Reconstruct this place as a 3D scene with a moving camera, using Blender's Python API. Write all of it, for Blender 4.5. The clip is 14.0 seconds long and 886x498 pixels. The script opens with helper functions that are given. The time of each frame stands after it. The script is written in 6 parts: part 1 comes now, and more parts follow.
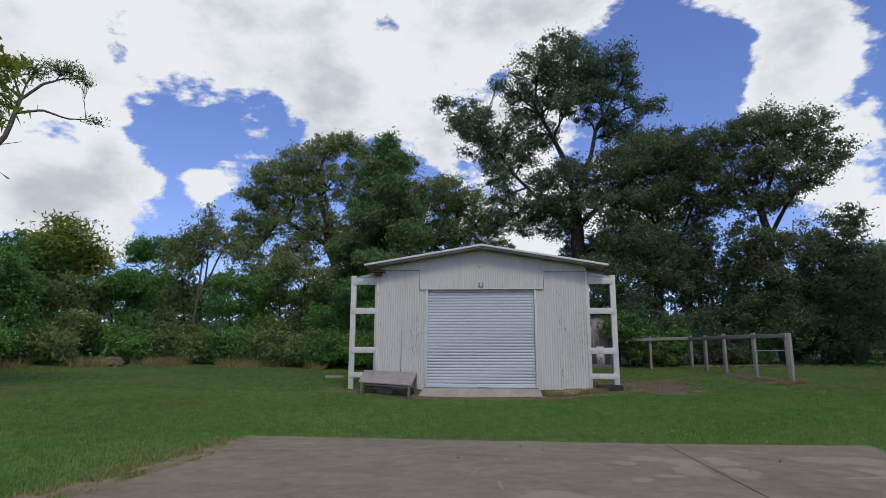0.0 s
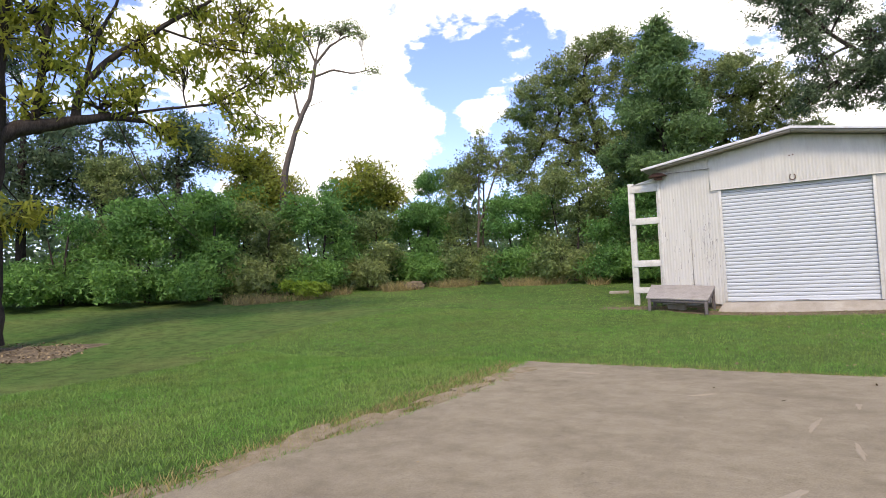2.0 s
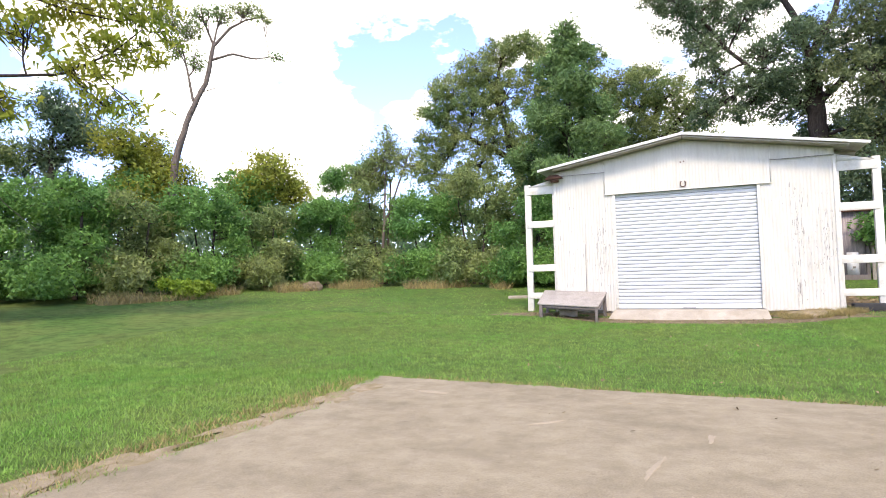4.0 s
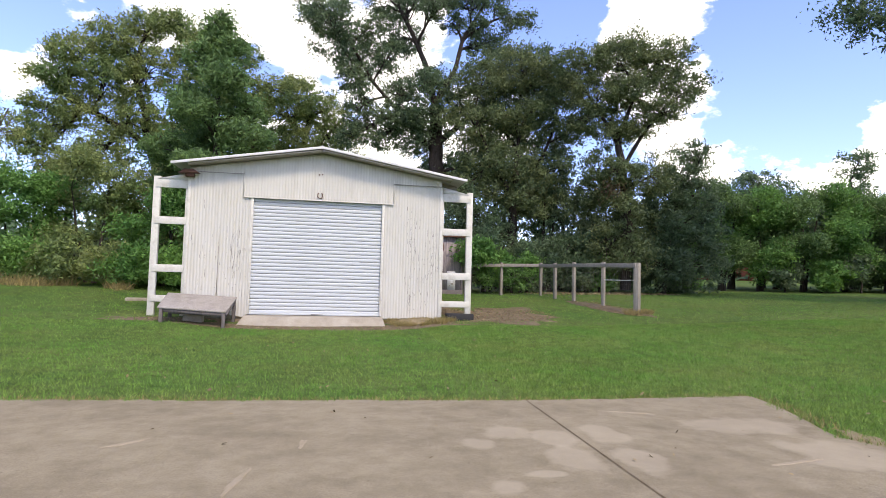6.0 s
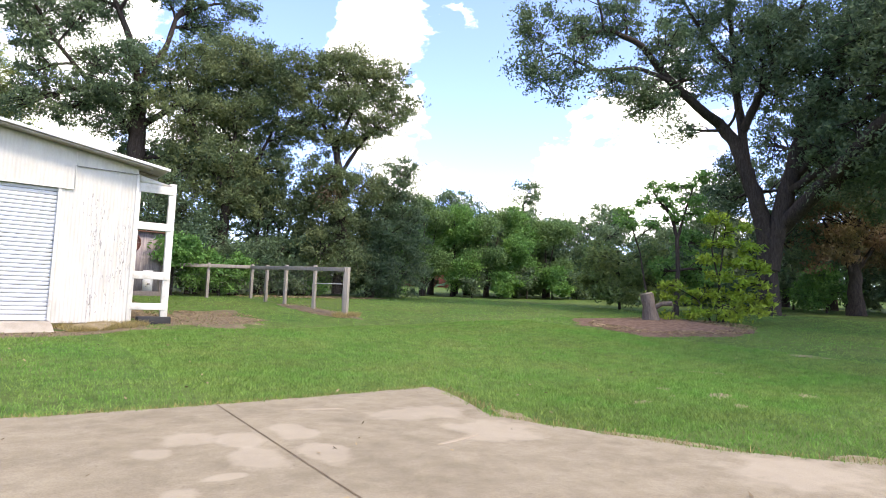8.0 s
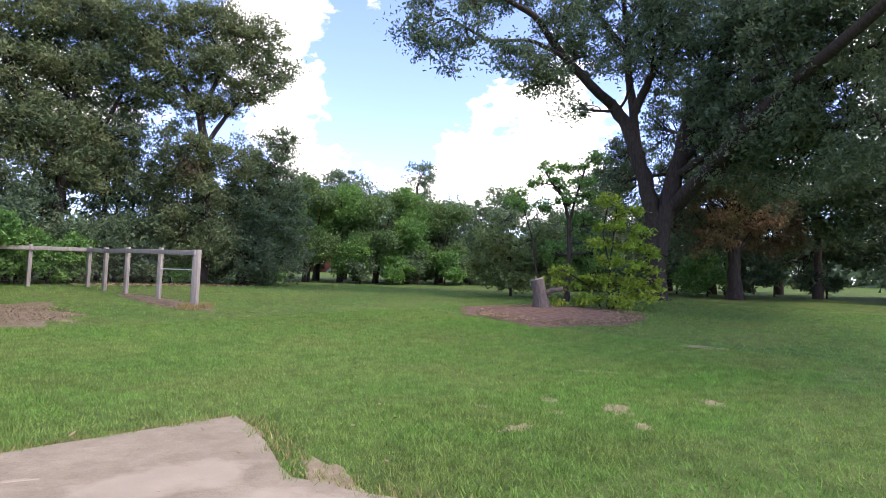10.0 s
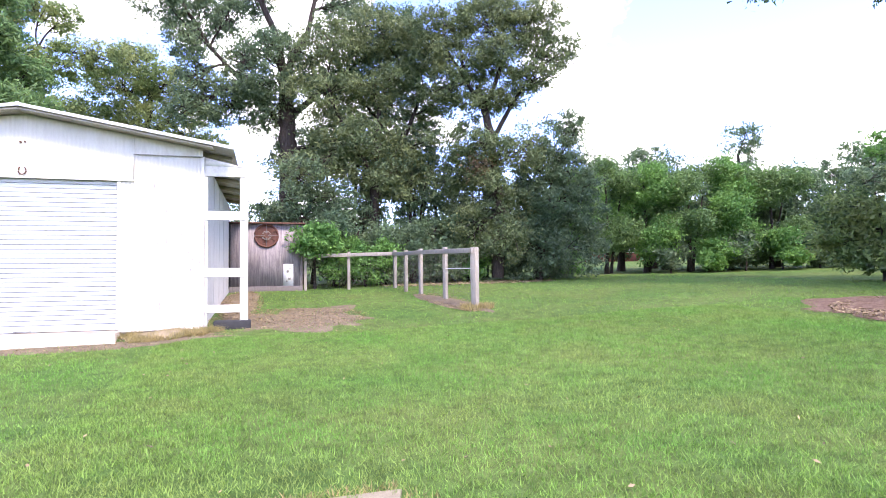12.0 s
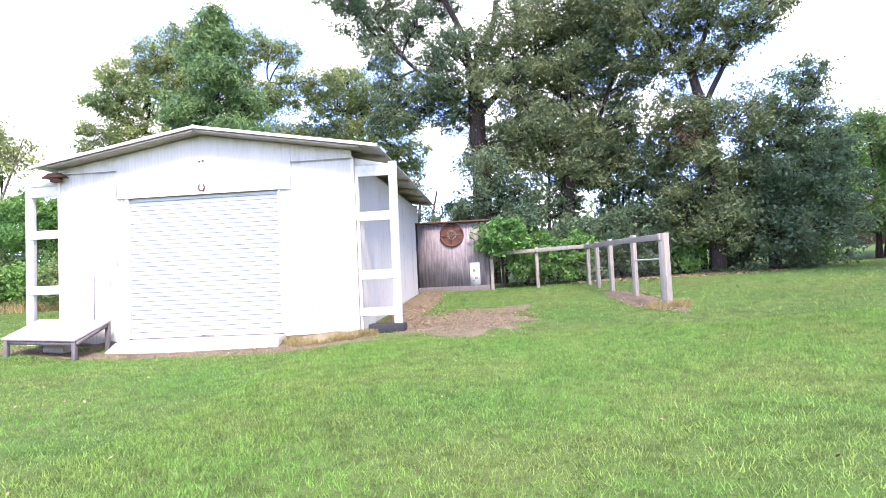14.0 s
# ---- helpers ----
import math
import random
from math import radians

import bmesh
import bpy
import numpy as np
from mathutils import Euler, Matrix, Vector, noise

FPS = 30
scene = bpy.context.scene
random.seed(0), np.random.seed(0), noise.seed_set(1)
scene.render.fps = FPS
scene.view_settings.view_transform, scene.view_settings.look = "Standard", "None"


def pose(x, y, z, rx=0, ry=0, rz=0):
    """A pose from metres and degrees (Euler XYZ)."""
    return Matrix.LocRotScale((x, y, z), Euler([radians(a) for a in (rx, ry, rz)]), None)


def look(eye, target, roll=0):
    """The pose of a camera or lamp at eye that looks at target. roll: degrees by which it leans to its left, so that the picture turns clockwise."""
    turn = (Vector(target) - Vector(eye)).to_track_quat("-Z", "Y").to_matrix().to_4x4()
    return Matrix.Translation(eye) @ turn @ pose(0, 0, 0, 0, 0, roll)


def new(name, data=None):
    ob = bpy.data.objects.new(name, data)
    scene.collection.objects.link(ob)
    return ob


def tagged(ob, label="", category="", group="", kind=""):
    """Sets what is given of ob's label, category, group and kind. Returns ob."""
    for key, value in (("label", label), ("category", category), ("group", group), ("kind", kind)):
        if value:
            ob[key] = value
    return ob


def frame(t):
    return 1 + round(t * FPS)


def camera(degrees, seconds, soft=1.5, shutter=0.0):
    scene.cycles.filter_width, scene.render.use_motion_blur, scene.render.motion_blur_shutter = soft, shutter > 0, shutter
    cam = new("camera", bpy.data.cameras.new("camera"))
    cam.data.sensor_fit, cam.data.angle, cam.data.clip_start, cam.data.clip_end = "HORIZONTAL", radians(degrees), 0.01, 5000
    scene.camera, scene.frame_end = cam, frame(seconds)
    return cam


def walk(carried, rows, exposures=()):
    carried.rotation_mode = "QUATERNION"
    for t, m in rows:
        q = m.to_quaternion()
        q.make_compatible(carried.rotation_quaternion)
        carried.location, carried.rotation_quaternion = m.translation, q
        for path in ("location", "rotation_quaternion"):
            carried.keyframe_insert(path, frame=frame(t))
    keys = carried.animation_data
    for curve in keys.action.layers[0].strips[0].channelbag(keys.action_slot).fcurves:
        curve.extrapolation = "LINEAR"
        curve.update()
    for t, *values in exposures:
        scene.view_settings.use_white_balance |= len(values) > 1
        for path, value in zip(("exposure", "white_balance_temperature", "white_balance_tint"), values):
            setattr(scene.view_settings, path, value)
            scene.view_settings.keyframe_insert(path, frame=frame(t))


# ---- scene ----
cam = camera(73.8, 14.0, soft=0.85)
PATH = [
    (0, (1.102, -0.637, 1.012), (0.974, 1.322, 1.389), 0.3),
    (0.5, (1.06, -0.564, 1.019), (0.81, 1.405, 1.266), -0.1),
    (1, (1.024, -0.406, 1.068), (0.541, 1.529, 1.221), -0.8),
    (1.5, (1.01, -0.092, 1.106), (0.271, 1.763, 1.217), -1.6),
    (2, (0.975, 0.258, 1.13), (-0.04, 1.978, 1.236), -2.4),
    (2.2, (0.944, 0.401, 1.143), (-0.144, 2.076, 1.246), -2.6),
    (2.75, (0.954, 0.788, 1.140), (-0.217, 2.406, 1.245), -2.7),
    (3.25, (1.075, 1.123, 1.132), (-0.022, 2.792, 1.237), -2.3),
    (3.75, (1.232, 1.408, 1.124), (0.319, 3.184, 1.227), -1.7),
    (4.3, (1.364, 1.62, 1.116), (0.738, 3.517, 1.218), -0.9),
    (4.5, (1.395, 1.674, 1.118), (0.887, 3.606, 1.219), -0.6),
    (5, (1.5, 1.797, 1.081), (1.257, 3.78, 1.187), 0.3),
    (5.5, (1.522, 1.763, 1.098), (1.597, 3.759, 1.21), 1.0),
    (6, (1.53, 1.732, 1.103), (1.885, 3.696, 1.228), 1.5),
    (6.5, (1.559, 1.722, 1.089), (2.186, 3.616, 1.23), 1.9),
    (7, (1.566, 1.691, 1.079), (2.438, 3.484, 1.234), 2.1),
    (7.5, (1.571, 1.639, 1.084), (2.639, 3.322, 1.249), 2.2),
    (8, (1.666, 1.671, 1.056), (2.87, 3.259, 1.227), 2.2),
    (8.5, (1.995, 1.827, 1.058), (3.268, 3.361, 1.222), 1.9),
    (8.7, (2.16, 1.919, 1.058), (3.443, 3.445, 1.218), 1.9),
    (9.225, (2.620, 2.210, 1.090), (3.975, 3.673, 1.240), 1.9),
    (9.75, (3.130, 2.540, 1.130), (4.572, 3.918, 1.270), 1.9),
    (10.275, (3.670, 2.880, 1.170), (5.127, 4.244, 1.299), 1.8),
    (10.8, (4.246, 3.229, 1.201), (5.567, 4.725, 1.318), 1.6),
    (11, (4.583, 3.288, 1.202), (5.779, 4.888, 1.311), 1.1),
    (11.5, (4.808, 3.69, 1.248), (5.698, 5.478, 1.341), 0.2),
    (12, (5.204, 4.046, 1.245), (5.779, 5.96, 1.334), -0.7),
    (12.5, (5.564, 4.344, 1.25), (5.882, 6.317, 1.336), -1.5),
    (13, (5.984, 4.617, 1.263), (6.088, 6.612, 1.35), -2.0),
    (13.5, (6.404, 4.955, 1.254), (6.355, 6.952, 1.344), -2.3),
    (14, (6.741, 5.279, 1.193), (6.548, 7.267, 1.296), -2.7),
]
EXPOSURES = [(0, -0.2, 6500, 11), (0.5, -0.05, 6750, 13), (1, 0.28, 7200, 14), (1.5, 0.7, 7350, 15), (2, 0.95, 7400, 15), (3, 1.35, 7400, 15), (4.3, 1.65, 7400, 15), (5, 1.55, 7350, 15), (5.5, 1.25, 7350, 15), (6, 1.05, 7350, 15),
             (6.5, 1.05, 7350, 15), (7, 1.35, 7350, 15), (7.5, 1.65, 7350, 15), (8.5, 1.6, 7350, 15), (9.6, 1.45, 7100, 22), (10.8, 1.6, 6620, 25), (11, 1.7, 6620, 25), (11.5, 2.0, 6620, 24), (12, 2.25, 6620, 25), (12.5, 2.4, 6620, 25),
             (13, 2.47, 6620, 25), (13.5, 2.42, 6620, 24), (14, 2.37, 6620, 24)]
walk(cam, [(t, look(eye, target, roll)) for t, eye, target, roll in PATH], EXPOSURES)

# ---- world and sun ----
SUN_ELEVATION, SUN_BEARING = 52.0, 160.0  # bearing clockwise from +y
world = bpy.data.worlds.new("sky")
scene.world = world
world.use_nodes = True
wt = world.node_tree
wt.nodes.clear()


def wnode(kind, **values):
    n = wt.nodes.new(kind)
    for key, v in values.items():
        n.inputs[key].default_value = v
    return n


def wmath(op, a, b=None, clamp=False):
    n = wt.nodes.new("ShaderNodeMath")
    n.operation, n.use_clamp = op, clamp
    for i, v in enumerate((a, b)):
        if v is None:
            continue
        if isinstance(v, (int, float)):
            n.inputs[i].default_value = v
        else:
            wt.links.new(v, n.inputs[i])
    return n.outputs[0]


def wvec(op, a, b):
    n = wt.nodes.new("ShaderNodeVectorMath")
    n.operation = op
    for i, v in enumerate((a, b)):
        if isinstance(v, tuple):
            n.inputs[i].default_value = v
        else:
            wt.links.new(v, n.inputs[i])
    return n


def wsmooth(value, low, high):
    n = wt.nodes.new("ShaderNodeMapRange")
    n.interpolation_type = "SMOOTHSTEP"
    n.inputs["From Min"].default_value, n.inputs["From Max"].default_value = low, high
    wt.links.new(value, n.inputs["Value"])
    return n.outputs["Result"]


sky = wt.nodes.new("ShaderNodeTexSky")
sky.sky_type, sky.sun_disc = "NISHITA", False
sky.sun_elevation, sky.sun_rotation = radians(SUN_ELEVATION), radians(SUN_BEARING)
sky.air_density, sky.dust_density, sky.ozone_density = 1.0, 0.6, 2.5
coord = wt.nodes.new("ShaderNodeTexCoord").outputs["Generated"]
join = wvec("MULTIPLY", coord, (1.0, 1.0, 1.7))
puffs = wnode("ShaderNodeTexNoise", Scale=5.0, Detail=12.0, Roughness=0.58, Distortion=0.2)
wt.links.new(join.outputs[0], puffs.inputs["Vector"])
shade = wnode("ShaderNodeTexNoise", Scale=4.0, Detail=8.0, Roughness=0.5)
wt.links.new(wvec("ADD", join.outputs[0], (3.1, 1.7, 0.4)).outputs[0], shade.inputs["Vector"])


def toward(bearing, elevation):
    b, e = radians(bearing), radians(elevation)
    return (math.sin(b) * math.cos(e), math.cos(b) * math.cos(e), math.sin(e))


# cloud banks: bearing, elevation, spread in degrees, weight (negative clears the sky)
BANKS = [(-34, 30, 9, 0.26), (-21, 28, 9, 0.28), (-10, 29, 8, 0.26), (3, 30, 6, 0.2), (10, 33, 4, 0.12), (26, 28, 6, 0.28), (30, 22, 5, 0.2), (34, 15, 4.5, 0.2), (31, 12, 3, 0.14), (-33, 14, 6, 0.2), (-41, 14, 7, 0.22),
         (-24, 17, 1.8, 0.2), (-16, 13, 4, 0.12), (54, 14, 6, 0.26), (49, 10, 4, 0.2), (60, 10, 6, 0.2), (3, 15, 9, 0.2), (-50, 24, 9, 0.22), (-66, 24, 12, 0.14), (76, 24, 12, 0.1), (0, 70, 30, 0.1), (180, 40, 50, 0.1),
         (-22.8, 17.5, 3, -0.2), (-29.8, 18.4, 3, -0.18), (-38.7, 16.4, 2.5, -0.2), (-27.8, 11.9, 3, -0.2), (-26.2, 15.9, 2.0, 0.22), (-33.0, 16.2, 2.8, 0.2), (-38.0, 14.0, 3.0, 0.2), (-9.5, 30.3, 3.0, -0.22), (-0.5, 26.4, 2.5, -0.2), (20.0, 25.5, 5, -0.3), (9.6, 31.7, 4, 0.2),
         (17, 26, 6, -0.16), (-29, 19.5, 4, -0.16), (44, 20, 8, -0.22)]
curls = wnode("ShaderNodeTexNoise", Scale=17.0, Detail=8.0, Roughness=0.6)
wt.links.new(join.outputs[0], curls.inputs["Vector"])
total = wmath("ADD", wmath("ADD", wmath("MULTIPLY", puffs.outputs["Fac"], 1.5), wmath("MULTIPLY", curls.outputs["Fac"], 0.7)), -0.60)
for bearing, elevation, spread, weight in BANKS:
    near = wvec("DOT_PRODUCT", coord, toward(bearing, elevation)).outputs["Value"]
    total = wmath("ADD", total, wmath("MULTIPLY", wsmooth(near, math.cos(radians(spread * 1.5)), math.cos(radians(spread * 0.35))), weight))
cover = wsmooth(total, 0.60, 0.74)
thick = wsmooth(wmath("ADD", wmath("MULTIPLY", shade.outputs["Fac"], 0.8), wmath("MULTIPLY", total, 0.35)), 0.66, 0.92)
tone = wt.nodes.new("ShaderNodeMix")
tone.data_type = "RGBA"
wt.links.new(thick, tone.inputs["Factor"])
tone.inputs["A"].default_value, tone.inputs["B"].default_value = (0.93, 0.97, 1.0, 1), (0.58, 0.62, 0.67, 1)
scaled = wt.nodes.new("ShaderNodeMix")
scaled.data_type, scaled.blend_type = "RGBA", "MULTIPLY"
scaled.inputs["Factor"].default_value = 1.0
wt.links.new(sky.outputs[0], scaled.inputs["A"])
scaled.inputs["B"].default_value = (0.134, 0.138, 0.190, 1)
blend = wt.nodes.new("ShaderNodeMix")
blend.data_type = "RGBA"
wt.links.new(cover, blend.inputs["Factor"])
wt.links.new(scaled.outputs["Result"], blend.inputs["A"])
wt.links.new(tone.outputs["Result"], blend.inputs["B"])
back = wnode("ShaderNodeBackground", Strength=1.0)
wt.links.new(blend.outputs["Result"], back.inputs["Color"])
wt.links.new(back.outputs[0], wt.nodes.new("ShaderNodeOutputWorld").inputs["Surface"])

sun = new("sun", bpy.data.lights.new("sun", "SUN"))
sun.data.energy, sun.data.angle, sun.data.color = 1.5, radians(12), (1.0, 0.92, 0.78)
sun.matrix_world = look(Vector(toward(SUN_BEARING, SUN_ELEVATION)) * 50, (0, 0, 0))

# ---- materials ----
def material(name, color, rough=0.8, metal=0.0, second=None, scale=4.0, detail=6.0, low=0.35, high=0.65, grain=None, grain_scale=60.0, bump=0.0, bump_scale=60.0,
             stretch=(1, 1, 1), random_shift=0.0, translucent=0.0, spec=0.5, island=0.0, stain=None):
    """A surface of two colours in patches, with a finer grain and relief. grain: how far the fine noise darkens; island: how far each loose piece differs."""
    m = bpy.data.materials.new(name)
    m.use_nodes = True
    t = m.node_tree
    bsdf = t.nodes["Principled BSDF"]
    bsdf.inputs["Roughness"].default_value, bsdf.inputs["Metallic"].default_value = rough, metal
    bsdf.inputs["Specular IOR Level"].default_value = spec
    coords = t.nodes.new("ShaderNodeTexCoord")
    mapping = t.nodes.new("ShaderNodeMapping")
    mapping.inputs["Scale"].default_value = stretch
    t.links.new(coords.outputs["Object"], mapping.inputs["Vector"])
    vec = mapping.outputs[0]

    def noise_at(s, d):
        n = t.nodes.new("ShaderNodeTexNoise")
        n.inputs["Scale"].default_value, n.inputs["Detail"].default_value, n.inputs["Roughness"].default_value = s, d, 0.64
        t.links.new(vec, n.inputs["Vector"])
        return n.outputs["Fac"]

    def mix(fac, a, b, blend_type="MIX"):
        n = t.nodes.new("ShaderNodeMix")
        n.data_type, n.blend_type = "RGBA", blend_type
        for key, v in (("Factor", fac), ("A", a), ("B", b)):
            if isinstance(v, (int, float)):
                n.inputs[key].default_value = v
            elif isinstance(v, tuple):
                n.inputs[key].default_value = (*v[:3], 1)
            else:
                t.links.new(v, n.inputs[key])
        return n.outputs["Result"]

    def ranged(v, a, b, c=0.0, d=1.0):
        n = t.nodes.new("ShaderNodeMapRange")
        for key, x in (("From Min", a), ("From Max", b), ("To Min", c), ("To Max", d)):
            n.inputs[key].default_value = x
        t.links.new(v, n.inputs["Value"])
        return n.outputs["Result"]

    out = color
    if second:
        out = mix(ranged(noise_at(scale, detail), low, high), color, second)
    if grain:
        out = mix(1.0, out, mix(ranged(noise_at(grain_scale, 4.0), 0.3, 0.7), (1 - grain,) * 3, (1.0, 1.0, 1.0)), "MULTIPLY")
    if stain:
        for depth, size, lo, hi in (stain if isinstance(stain, list) else [stain]):
            out = mix(1.0, out, mix(ranged(noise_at(size, 9.0), lo, hi), (1.0, 1.0, 1.0), (1 - depth, 1 - depth * 1.05, 1 - depth * 1.1)), "MULTIPLY")
    if random_shift:
        info = t.nodes.new("ShaderNodeObjectInfo")
        out = mix(1.0, out, mix(info.outputs["Random"], (1 - random_shift,) * 3, (1.0, 1.0, 1.0)), "MULTIPLY")
    if island:
        geo = t.nodes.new("ShaderNodeNewGeometry")
        out = mix(1.0, out, mix(geo.outputs["Random Per Island"], (1 - island, 1 - island, 1 - island), (1 + island * 0.6, 1 + island * 0.5, 1.0)), "MULTIPLY")
    if isinstance(out, tuple):
        bsdf.inputs["Base Color"].default_value = (*out, 1)
    else:
        t.links.new(out, bsdf.inputs["Base Color"])
    if bump:
        b = t.nodes.new("ShaderNodeBump")
        b.inputs["Strength"].default_value, b.inputs["Distance"].default_value = min(1.0, bump), 0.02
        t.links.new(noise_at(bump_scale, 5.0), b.inputs["Height"])
        t.links.new(b.outputs[0], bsdf.inputs["Normal"])
    if translucent:
        tr = t.nodes.new("ShaderNodeBsdfTranslucent")
        if isinstance(out, tuple):
            tr.inputs["Color"].default_value = (*out, 1)
        else:
            t.links.new(out, tr.inputs["Color"])
        ms = t.nodes.new("ShaderNodeMixShader")
        ms.inputs["Fac"].default_value = translucent
        t.links.new(bsdf.outputs[0], ms.inputs[1])
        t.links.new(tr.outputs[0], ms.inputs[2])
        t.links.new(ms.outputs[0], t.nodes["Material Output"].inputs["Surface"])
    return m


def leaf_material(name, color, second):
    return material(name, color, rough=0.55, second=second, scale=0.5, detail=3.0, translucent=0.4, island=0.4, spec=0.25)


